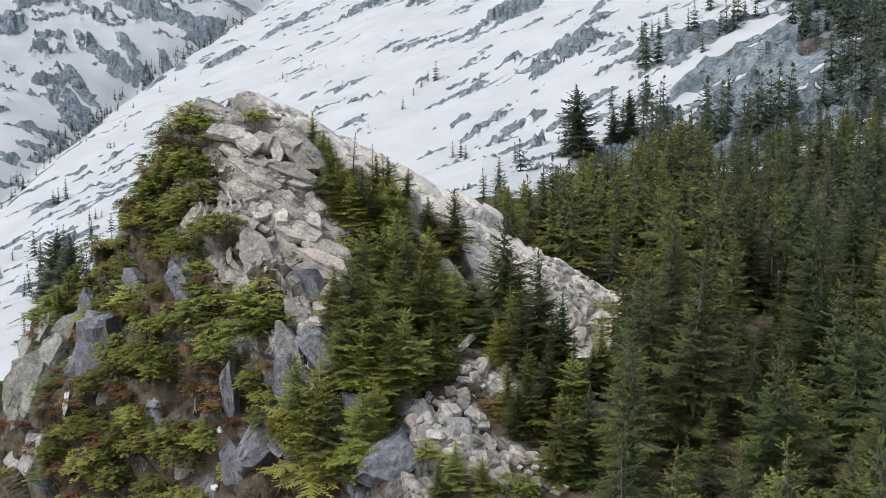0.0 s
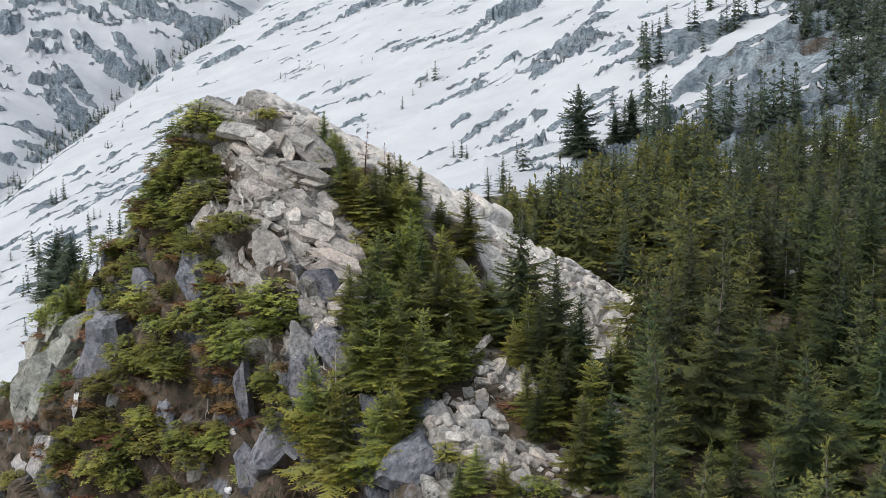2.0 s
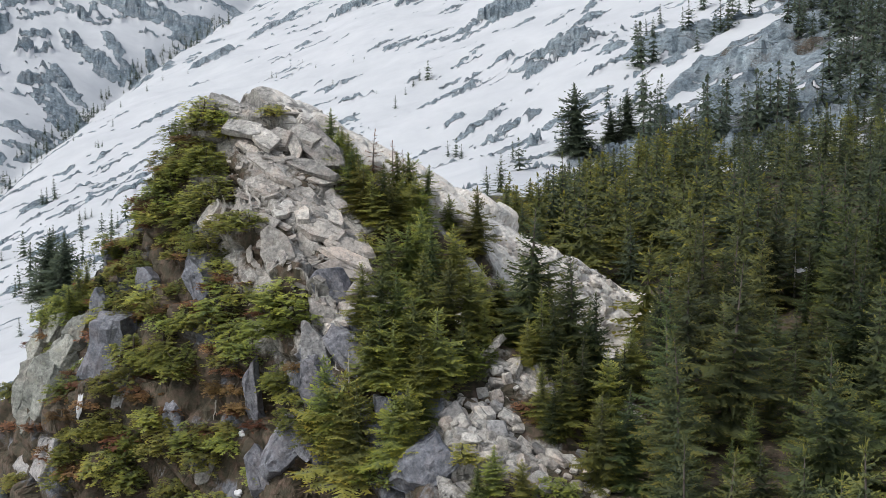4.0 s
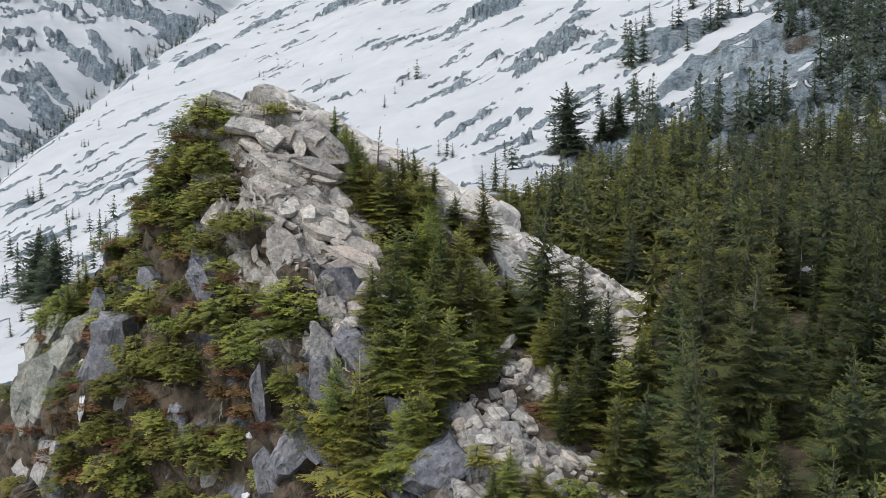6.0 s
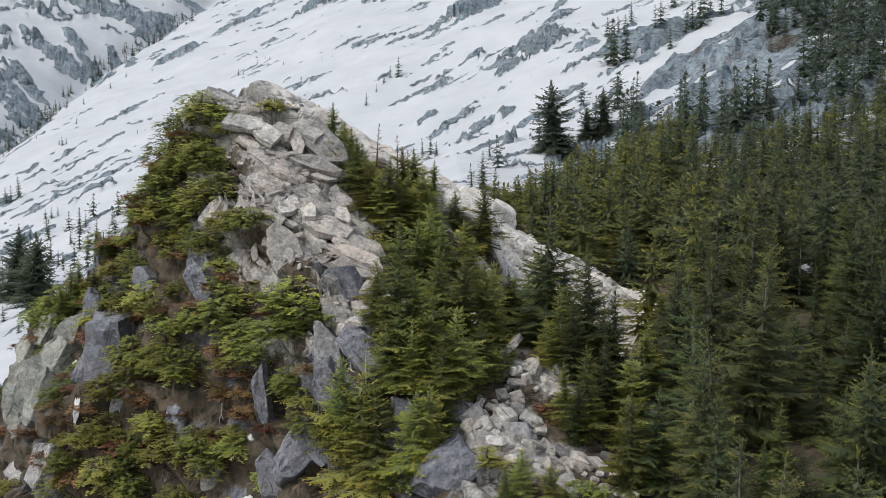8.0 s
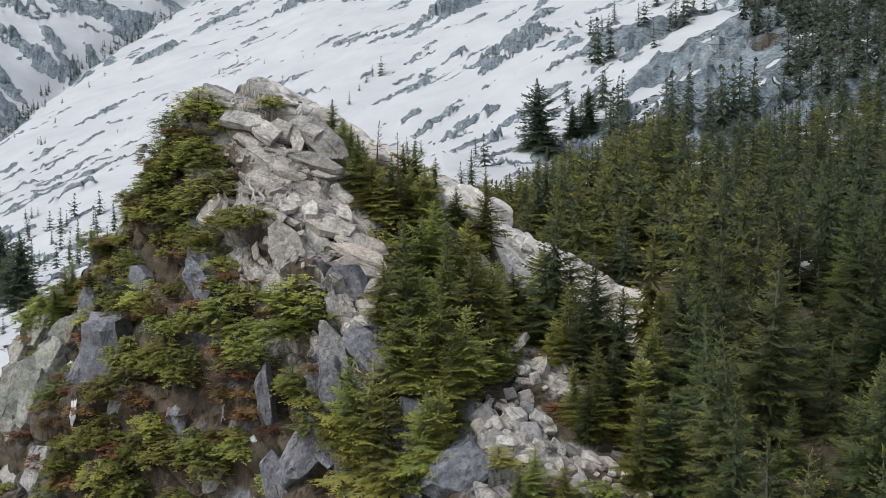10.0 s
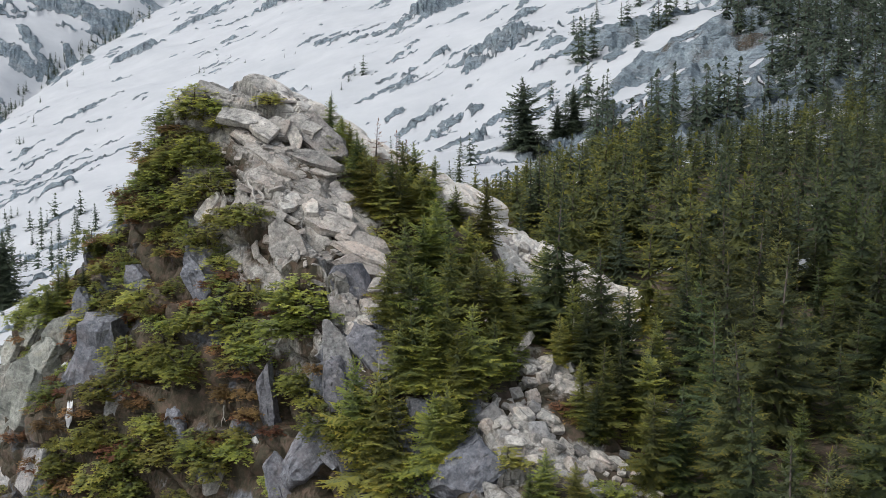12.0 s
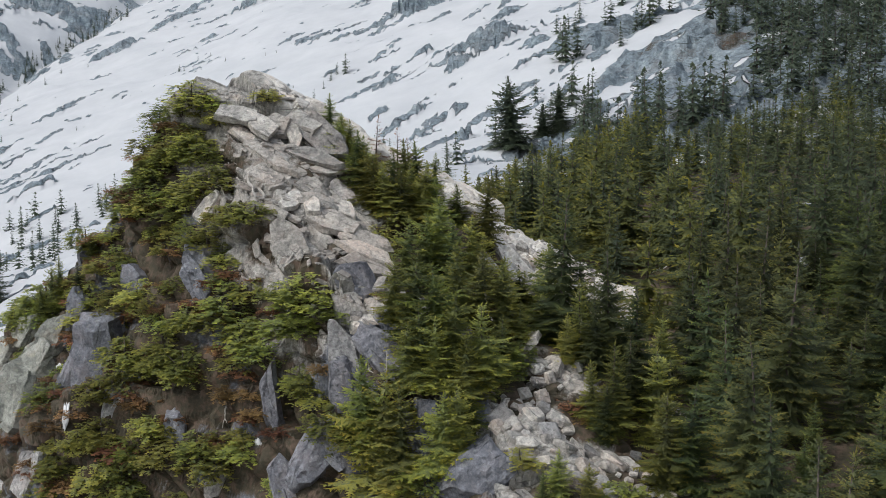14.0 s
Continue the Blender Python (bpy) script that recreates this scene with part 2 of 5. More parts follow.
def facets(x, y, z, seed, tilt):
    """Blocky jointed rock: each cell a tilted plane of its own height, with a joint between. Returns height and nearness to a joint."""
    fx, fy, fz = np.floor(x), np.floor(y), np.floor(z)
    best, second, value = np.full(x.shape, 9.0), np.full(x.shape, 9.0), np.zeros(x.shape)
    for a in (-1, 0, 1):
        for b in (-1, 0, 1):
            for c in (-1, 0, 1):
                cx, cy, cz = fx + a, fy + b, fz + c
                dx = x - cx - lattice(cx, cy, cz, seed)
                dy = y - cy - lattice(cx, cy, cz, seed + 1)
                dz = z - cz - lattice(cx, cy, cz, seed + 2)
                d = dx * dx + dy * dy + dz * dz
                v = lattice(cx, cy, cz, seed + 3) * 2 - 1
                v = v + tilt * ((lattice(cx, cy, cz, seed + 4) - 0.5) * dx + (lattice(cx, cy, cz, seed + 5) - 0.5) * dy + (lattice(cx, cy, cz, seed + 6) - 0.5) * dz)
                closer = d < best
                second = np.where(closer, best, np.minimum(second, d))
                value = np.where(closer, v, value)
                best = np.where(closer, d, best)
    return value, np.sqrt(second) - np.sqrt(best)


def soft_max(a, b, k):
    h = np.clip(0.5 + 0.5 * (a - b) / k, 0, 1)
    return b + (a - b) * h + k * h * (1 - h)


def step(a, b, v):
    t = np.clip((v - a) / (b - a), 0, 1)
    return t * t * (3 - 2 * t)


# the crest of the rocky knob, from its foot over the summit and down behind: y, x, z
CREST_Y = (84, 90, 98, 101, 105, 109, 113, 119, 125, 134, 141, 146, 150, 160, 172, 180, 200)
CREST_X = (6, 3, 0, -3, -7, -9.5, -12, -17.4, -20.6, -23.3, -26.8, -29.3, -29, -25, -20, -18, -12)
CREST_Z = (20, 25, 30, 32, 36, 40, 43, 43.5, 48, 54.4, 60.4, 63.0, 62.0, 59.5, 57.0, 50, 26)


def snow_slope(x, y):
    gully = np.interp(y, (400, 655, 860, 1080, 1600, 2600), (-262, -251, -250, -211, -170, -120))
    z = -67 + 0.29 * np.maximum(x, gully) + 0.256 * np.minimum(y, 2600)
    z = z + 0.33 * np.maximum(gully - x, 0) - 7 * np.exp(-(((x - gully) / 14) ** 2))
    return z


def bench(x, y):
    z = 27 + 10 * np.tanh((y - 100) / 90) + 0.03 * np.maximum(y - 200, 0)
    z = z + 0.12 * np.maximum(x - 25, 0) - 0.3 * np.maximum(8 - x, 0)
    z = z - 6.5 * np.exp(-(((x - 22) / 12) ** 2) - ((y - 156) / 18) ** 2)
    return z


def knob(x, y):
    cx, cz = np.interp(y, CREST_Y, CREST_X), np.interp(y, CREST_Y, CREST_Z)
    dx = x - cx
    right = 0.1 * np.minimum(np.maximum(dx, 0), 7) + 0.5 * np.maximum(dx - 7, 0) + 0.07 * np.maximum(dx - 24, 0) * step(115, 126, y)
    right = right + 0.5 * np.maximum(dx - 29, 0) * step(118, 127, y) * (1 - step(150, 166, y)) + 0.12 * np.maximum(dx - 30, 0) * step(150, 166, y)
    steep = np.interp(y, (90, 105, 113, 122, 128, 132, 140, 160), (0.8, 1.6, 2.4, 1.45, 1.15, 1.25, 1.35, 1.35))
    left = steep * np.maximum(-dx, 0) + 0.9 * np.maximum(-dx - 24, 0)
    left = left + 0.24 * step(124, 134, y) * (np.clip(-dx, 0, 12) - np.clip(-dx - 13, 0, 12))
    return cz - right - left


def macro(x, y):
    land = soft_max(snow_slope(x, y), bench(x, y), 10)
    return soft_max(land, knob(x, y), 2.5)


# bare rock ribs and cliffs in the snow: x, y, half length along the fall line, half width, height
HIGH_RIBS = [
    (-37, 829, 19, 6, 4.0),
    (-78, 886, 31, 10, 5.0),
    (-144, 953, 27, 5, 1.5),
    (23, 674, 24, 14, 7.0),
    (-152, 917, 19, 5, 1.5),
    (7, 662, 11, 6, 3.0),
    (101, 504, 12, 11, 3.5),
    (27, 593, 5, 3, 1.0),
    (121, 452, 8, 9, 3.0),
    (87, 495, 17, 12, 4.0),
    (-172, 843, 15, 10, 3.0),
    (47, 536, 23, 13, 4.0),
    (23, 565, 7, 4, 1.5),
    (112, 440, 14, 11, 3.0),
    (-186, 828, 10, 6, 2.0),
]
MIDDLE_RIBS = [
    (37, 525, 15, 7, 3.0),
    (4, 554, 9, 4, 1.5),
    (-63, 624, 7, 4, 1.0),
    (-45, 597, 5, 2, 1.0),
    (83, 434, 12, 4, 2.0),
    (-74, 628, 5, 2, 1.0),
    (4, 532, 6, 2, 1.0),
    (95, 404, 12, 8, 2.5),
    (114, 381, 11, 10, 2.5),
    (66, 430, 10, 6, 2.0),
    (125, 361, 13, 11, 2.5),
    (38, 441, 6, 2, 1.0),
    (0, 482, 5, 3, 1.0),
    (25, 450, 13, 3, 1.5),
    (10, 463, 9, 4, 1.5),
]
LOW_RIBS = [
    (-180, 669, 16, 2, 1.0),
    (13, 440, 8, 5, 3.0),
    (29, 412, 8, 5, 3.0),
    (-192, 620, 4, 2, 1.0),
    (-160, 561, 4, 2, 1.0),
    (-200, 598, 6, 2, 1.0),
    (-135, 537, 6, 2, 1.0),
    (108, 295, 7, 5, 3.0),
    (-180, 553, 7, 3, 1.0),
    (-147, 512, 9, 2, 1.0),
    (-203, 549, 7, 3, 1.0),
    (-157, 482, 13, 4, 1.5),
    (-168, 471, 11, 4, 1.5),
]
# rock masses of the range beyond the gully: two ends and half width
RANGE_ROCKS = [
    (-297, 1000, -226, 1017, 18),
    (-277, 1013, -242, 1005, 23),
    (-250, 930, -217, 865, 7),
    (-298, 894, -266, 868, 13),
    (-283, 926, -236, 859, 8),
    (-279, 789, -255, 749, 16),
    (-298, 792, -289, 809, 8),
    (-291, 830, -265, 796, 7),
    (-270, 707, -254, 718, 12),
    (-257, 670, -252, 695, 4),
    (-318, 840, -308, 865, 4),
    (-326, 960, -303, 944, 6),
    (-342, 905, -337, 920, 4),
    (-330, 872, -318, 889, 4),
    (-226, 1097, -218, 1100, 17),
    (-238, 1033, -228, 1044, 6),
]
RIBS = HIGH_RIBS + MIDDLE_RIBS + LOW_RIBS


def polar_sheet():
    fan = np.radians(np.r_[np.arange(-33, -24, 0.22), np.arange(-24, 9, 0.092), np.arange(9, 36, 0.28)])
    rest = np.radians(np.linspace(36, 327, 70))
    turn = np.r_[fan, rest]
    rings = np.r_[np.linspace(18, 84, 40), np.arange(85, 92, 0.35), np.arange(92, 153, 0.23), np.arange(153, 178, 0.4), np.arange(178, 330, 1.8),
                  np.arange(330, 900, 3.2), np.arange(902, 1250, 5.5), np.geomspace(1260, 4600, 45)]
    r, a = np.meshgrid(rings, turn, indexing="ij")
    return r * np.sin(a), r * np.cos(a), len(rings), len(turn)


def ground_sheet():
    x, y, n_ring, n_turn = polar_sheet()
    shape = x.shape
    x, y = x.ravel(), y.ravel()
    z = macro(x, y)
    e = 0.4
    gx, gy = (macro(x + e, y) - z) / e, (macro(x, y + e) - z) / e
    on_knob = step(-3, 2, knob(x, y) - soft_max(snow_slope(x, y), bench(x, y), 10))
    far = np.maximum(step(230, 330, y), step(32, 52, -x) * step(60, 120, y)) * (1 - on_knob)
    # broad swells
    z = z + far * (2.6 * fbm(x / 60, y / 60, 0 * x, 5, 3) + 0.6 * fbm(x / 13, y / 13, 0 * x, 9, 2)) + (1 - far) * (1 - on_knob) * 1.2 * fbm(x / 15, y / 15, 0 * x, 3, 3)
    # ribs of rock along the fall line
    u, v = 0.75 * x + 0.66 * y, -0.66 * x + 0.75 * y
    wob = fbm(u / 26, v / 7, 0 * u, 21, 4, 0.6)
    dens = step(-0.25, 0.35, fbm(x / 140, y / 140, 0 * x, 31, 2)) * 0.14 + 0.2 * step(-40, 60, x - 0.1 * (y - 420))
    left_range = step(5, 60, np.interp(y, (400, 655, 860, 1080, 1600, 2600), (-262, -251, -250, -211, -170, -120)) - x)
    big = fbm((0.94 * x - 0.34 * y) / 30, (0.34 * x + 0.94 * y) / 85, 0 * u, 41, 5, 0.55)
    woods = step(-25, 25, x - 51 - 0.58 * (y - 380) + 22 * fbm(x / 30, y / 30, 0 * x, 51, 3))
    rock = np.maximum(wob - 0.84 + dens, (big - 0.42) * left_range * 2.0 - (1 - left_range))
    rock = np.maximum(rock, woods * (0.28 + 0.7 * fbm(u / 24, v / 9, 0 * u, 61, 4)) - (1 - woods))
    lift = np.zeros(x.shape)
    for rx, ry, half_u, half_v, high in RIBS:
        du, dv = 0.75 * (x - rx) + 0.66 * (y - ry), -0.66 * (x - rx) + 0.75 * (y - ry)
        near = (np.abs(du) < 2 * half_u) & (np.abs(dv) < 2 * half_v)
        body = np.where(near, 1 - np.sqrt((du / half_u) ** 2 + (dv / half_v) ** 2) + 0.75 * wob + 0.35 * fbm(u / 8, v / 5, 0 * u, 23, 3), -1)
        rock = np.maximum(rock, body)
        lift = np.maximum(lift, high * step(-0.1, 0.6, np.where(near, 1 - np.sqrt((du / half_u) ** 2 + (dv / half_v) ** 2) + 0.3 * wob, -1)) * step(-0.05, 0.25, body))
    for ax, ay, bx, by, half in RANGE_ROCKS:
        lx, ly = bx - ax, by - ay
        long = math.hypot(lx, ly)
        near = (np.abs(x - (ax + bx) / 2) < long + 2 * half) & (np.abs(y - (ay + by) / 2) < long + 2 * half)
        px, py = x[near] - ax, y[near] - ay
        t = np.clip((px * lx + py * ly) / long**2, 0, 1)
        along, across = (px * lx + py * ly) / long, (px * ly - py * lx) / long
        ragged = 0.55 * fbm(along / 34, across / 11, 0 * along, 211, 5, 0.62)
        rock[near] = np.maximum(rock[near], 1.0 - np.hypot(px - t * lx, py - t * ly) / half * (0.85 + 0.2 * t) + ragged)
    rock = rock * far - (1 - far)
    jag, joint = np.zeros(x.shape), np.zeros(x.shape)
    m = (rock > -0.25) & (y < 1500) & (y > 200)
    jag[m], joint[m] = facets(u[m] / 17, v[m] / 8, z[m] / 12, 71, 1.8)
    crumb, seam = np.zeros(x.shape), np.ones(x.shape)
    crumb[m], seam[m] = facets(u[m] / 6.5, v[m] / 3.6, z[m] / 5, 75, 1.8)
    z = z + step(-0.1, 0.5, rock) * far * ((0.9 + 0.5 * woods) * crumb - 0.5 * np.exp(-seam / 0.08) + 0.9 + (1.2 + 2.5 * left_range + 1.9 * woods) * jag - 0.8 * np.exp(-joint / 0.05) + lift + 4 * left_range) + lift * 0.15
    # the knob: jointed slabs, pushed out along the slope's normal
    k = on_knob > 0.02
    nrm = np.sqrt(1 + gx[k] ** 2 + gy[k] ** 2)
    nx, ny, nz = -gx[k] / nrm, -gy[k] / nrm, 1 / nrm
    kx, ky, kz = x[k], y[k], z[k]
    su, sv, sw = 0.80 * kx - 0.45 * ky - 0.39 * kz, 0.3 * kx + 0.87 * ky - 0.4 * kz, 0.52 * kx + 0.2 * ky + 0.83 * kz
    warp = 0.5 * fbm(kx / 4, ky / 4, kz / 4, 81, 2)
    big_f, big_j = facets(su / 9.5 + warp * 0.2, sv / 6.0 + warp * 0.2, sw / 4.2, 91, 1.3)
    small_f, small_j = facets(su / 3.6 + warp * 0.2, sv / 2.0, sw / 1.5 + warp * 0.2, 101, 1.2)
    push = 1.2 * big_f + 0.40 * small_f - 1.3 * np.exp(-big_j / 0.055) - 0.35 * np.exp(-small_j / 0.12) + 0.6 * fbm(kx / 14, ky / 14, kz / 14, 111, 2)
    push = push * on_knob[k]
    x, y, z = x.copy(), y.copy(), z.copy()
    x[k] += push * nx
    y[k] += push * ny
    z[k] += push * nz
    # what covers it: red snow, green soil and heath, blue distance, alpha darker granite
    snow = np.where(far > 0.5, 0.66 - (2.6 - 0.9 * woods) * rock, 0.0)
    gaps = fbm(x / 9, y / 9, 0 * x, 121, 3)
    snow = np.maximum(snow - 0.42 * woods, (1 - on_knob) * np.where((gaps > 0.95) & (y > 130), 0.62, 0))
    ledge = fbm(kx / 5, ky / 5, kz / 3, 131, 4)
    cx = np.interp(ky, CREST_Y, CREST_X)
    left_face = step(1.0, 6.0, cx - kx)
    soil = np.where(far > 0.5, 0.16 + 0.32 * woods * (0.5 + 0.8 * fbm(x / 14, y / 14, 0 * x, 141, 3)) - 0.25 * step(1.0, 3.0, lift), 0.9)
    right_face = step(2.0, 14.0, kx - cx) * (1 - step(135, 145, ky))
    soil[k] = soil[k] * (1 - on_knob[k]) + on_knob[k] * (0.42 + 0.36 * ledge + left_face * 0.3 + right_face * 0.2)
    # darker blue-grey granite on the left face and below the front ledge
    dark_mask = np.zeros(x.shape)
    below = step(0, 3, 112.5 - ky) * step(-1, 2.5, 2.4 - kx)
    dark_mask[k] = np.clip(np.maximum(0.78 * left_face, 0.75 * below) + 0.22 * fbm(kx / 7, ky / 7, kz / 7, 191, 3), 0, 1)
    fresh = np.zeros(x.shape)
    fresh[k] = np.clip(step(5, 10, kx - cx) * step(134, 142, ky) + 0.2 * fbm(kx / 5, ky / 5, kz / 5, 201, 2), 0, 1)
    soil[k] = soil[k] * (1 - 0.8 * fresh[k])
    cover = np.stack([np.clip(snow, 0, 1), np.clip(soil, 0, 1), far, dark_mask], 1)
    i = np.arange(n_ring - 1)[:, None] * n_turn + np.arange(n_turn)[None, :]
    nxt = np.arange(n_ring - 1)[:, None] * n_turn + (np.arange(n_turn)[None, :] + 1) % n_turn
    quads = np.stack([i, nxt, nxt + n_turn, i + n_turn], 2).reshape(-1, 4)
    verts = np.stack([x, y, z], 1)
    # close the middle, far below the eye
    verts = np.vstack([verts, [[0, 0, float(macro(np.array([0.0]), np.array([0.0]))[0])]]])
    cover = np.vstack([cover, [[0, 0.9, 0, 0]]])
    fresh = np.r_[fresh, 0.0]
    hub = len(verts) - 1
    tris = np.stack([np.full(n_turn, hub), (np.arange(n_turn) + 1) % n_turn, np.arange(n_turn)], 1)
    def sheet(name, some, fan_too):
        """One mesh of the given quads of the sheet."""
        used = np.unique(np.r_[some.ravel(), tris.ravel()] if fan_too else some.ravel())
        where = np.full(len(verts), -1)
        where[used] = np.arange(len(used))
        own = where[tris] if fan_too else np.zeros((0, 3), int)
        quad = where[some]
        me = bpy.data.meshes.new(name)
        me.vertices.add(len(used))
        me.vertices.foreach_set("co", verts[used].ravel())
        loops = np.r_[quad.ravel(), own.ravel()]
        me.loops.add(len(loops))
        me.loops.foreach_set("vertex_index", loops)
        starts = np.r_[np.arange(len(quad)) * 4, len(quad) * 4 + np.arange(len(own)) * 3]
        me.polygons.add(len(starts))
        me.polygons.foreach_set("loop_start", starts)
        gentle = (cover[some[:, 0], 0] > 0.45) | (cover[some[:, 0], 1] > 0.8)
        me.polygons.foreach_set("use_smooth", np.r_[gentle, np.ones(len(own), bool)])
        me.update(calc_edges=True)
        me.validate()
        att = me.color_attributes.new("cover", "FLOAT_COLOR", "POINT")
        att.data.foreach_set("color", cover[used].ravel())
        scar = me.color_attributes.new("fresh", "FLOAT_COLOR", "POINT")
        scar.data.foreach_set("color", np.repeat(fresh[used], 4))
        me.materials.append(GROUND)
        return new(name, me)
    hill = on_knob[quads].max(1) > 0.5
    land = tagged(sheet("ground", quads[~hill], True), "snowy granite mountainside and wooded bench", "ground", "", "structure")
    crag = tagged(sheet("rocky_knob", quads[hill], False), "jointed pale granite knob with heath on its ledges", "rock outcrop")
    from mathutils.bvhtree import BVHTree
    tree = BVHTree.FromPolygons(verts.tolist(), quads.tolist(), epsilon=0.0)
    return land, crag, tree


ground, rocky_knob, GROUND_TREE = ground_sheet()


def ground_at(x, y, fall=0.0):
    hit = GROUND_TREE.ray_cast(Vector((x, y, 900)), Vector((0, 0, -1)))[0]
    return (hit.z if hit else float(macro(np.array([x]), np.array([y]))[0])) - fall


# ---- rocks ----
def hull(length, width, thick, seed, corners=4, round_off=0.06, rough=True):
    """An angular block: a box with knocked-off corners and worn edges."""
    rng = random.Random(seed)
    bm = bmesh.new()
    for sx in (-1, 1):
        for sy in (-1, 1):
            for sz in (-1, 1):
                for k in range(2):
                    f = [rng.uniform(0.42, 1.0), rng.uniform(0.42, 1.0), rng.uniform(0.5, 1.0)]
                    f[rng.randrange(3)] = 1.0
                    bm.verts.new((sx * f[0] * length / 2, sy * f[1] * width / 2, sz * f[2] * thick / 2))
    for k in range(corners):
        a = rng.uniform(0, 6.28)
        bm.verts.new((0.56 * length * math.cos(a), 0.56 * width * math.sin(a), rng.uniform(-0.3, 0.3) * thick))
    out = bmesh.ops.convex_hull(bm, input=bm.verts)
    bmesh.ops.delete(bm, geom=[g for g in out["geom_interior"] if isinstance(g, bmesh.types.BMVert)], context="VERTS")
    bmesh.ops.dissolve_limit(bm, angle_limit=0.22, verts=bm.verts, edges=bm.edges)
    bmesh.ops.bevel(bm, geom=list(bm.edges), offset=round_off * min(length, width, thick), segments=1, affect="EDGES", clamp_overlap=True)
    if rough:
        bmesh.ops.triangulate(bm, faces=bm.faces)
        size = min(length, width, thick)
        for cut in range(2):
            long_ones = [e for e in bm.edges if e.calc_length() > (0.55, 0.4)[cut] * size]
            bmesh.ops.subdivide_edges(bm, edges=long_ones, cuts=1)
            bmesh.ops.triangulate(bm, faces=bm.faces)
        for v in bm.verts:
            at = v.co * (1.3 / size) + Vector((seed * 3.1, 0, 0))
            v.co += noise.noise_vector(at) * 0.03 * size + noise.noise_vector(at * 3.1) * 0.022 * size
    return bm


def plate(length, width, thick, seed, grow=1.1, craggy=0.0):
    """A split slab: a flat many-cornered top with sharp broken rims, its foot out of line with its top."""
    rng = random.Random(seed)
    bm, n = bmesh.new(), rng.choice((5, 6, 7, 8))
    turn, skew, narrow = rng.uniform(0, 6.28), rng.uniform(-0.25, 0.25), rng.uniform(-0.28, 0.28)
    for k in range(n):
        a = turn + 6.2832 * (k + rng.uniform(-0.32, 0.32)) / n
        c, d = math.cos(a), math.sin(a)
        r = rng.uniform(0.88, 1.12) / (abs(c) ** 4 + abs(d) ** 4) ** 0.25
        x, y = r * c * length / 2, r * d * width / 2 * (1 + narrow * c)
        out, slip = grow * rng.uniform(0.93, 1.08), rng.uniform(-0.08, 0.08) * width
        bm.verts.new((x + skew * thick, y, thick * (0.5 - rng.choice((0, 0, 0.03, 0.14)))))
        bm.verts.new((x * out - skew * thick, y * out + slip, -thick * 0.5))
    bmesh.ops.convex_hull(bm, input=bm.verts)
    bmesh.ops.dissolve_limit(bm, angle_limit=0.1, verts=bm.verts, edges=bm.edges)
    bmesh.ops.bevel(bm, geom=list(bm.edges), offset=0.035 * min(width, length, thick), segments=1, affect="EDGES", clamp_overlap=True)
    bmesh.ops.triangulate(bm, faces=bm.faces)
    size = min(length, width)
    for cut in (0.45, 0.3, 0.17) if craggy else (0.45, 0.3, 0.3):
        bmesh.ops.subdivide_edges(bm, edges=[e for e in bm.edges if e.calc_length() > cut * size], cuts=1)
        bmesh.ops.triangulate(bm, faces=bm.faces)
    bm.normal_update()
    for v in bm.verts:
        at = v.co + Vector((seed * 3.1, 0, 0))
        step_up = noise.cell(at * 0.55) * 0.03 * size
        if craggy:
            split = Vector((at.x * 0.5, at.y * 1.4, at.z))
            v.co += v.normal * size * craggy * (noise.noise(split * (1.5 / size)) - 0.7 * abs(noise.noise(split * (3.4 / size))) - 0.4 * abs(noise.noise(at * (7 / size))))
        v.co += noise.noise_vector(at * (0.9 / size)) * 0.03 * size + noise.noise_vector(at * (3.2 / size)) * 0.02 * size + Vector((0, 0, step_up))
    return bm


def slope_frame(x, y):
    e = 0.5
    z = macro(np.array([x, x + e, x]), np.array([y, y, y + e]))
    n = Vector((-(z[1] - z[0]) / e, -(z[2] - z[0]) / e, 1)).normalized()
    a = Vector((0, 0, 1)).cross(n).normalized()
    return Matrix((a, n.cross(a), n)).transposed().to_4x4()


ROCK_SEED = [0]


def rock_thing(name, bm, mat, x, y, z, spin, sink, label, category, group, tip=(0, 0)):
    me = bpy.data.meshes.new(name)
    bm.to_mesh(me)
    bm.free()
    me.materials.append(mat)
    ob = new(name, me)
    m = slope_frame(x, y)
    ob.matrix_basis = Matrix.Translation((x, y, z)) @ m @ pose(0, 0, -sink, tip[0], tip[1], spin)
    return tagged(ob, label, category, group)


SLAB_LABELS = {"dark_granite": "dark streaked granite slab of the cliff", "lichened_granite": "pointed grey-green lichened granite slab",
               "grey_granite": "grey weathered granite slab", "rosy_granite": "rosy split granite slab"}
CLIFFS = []


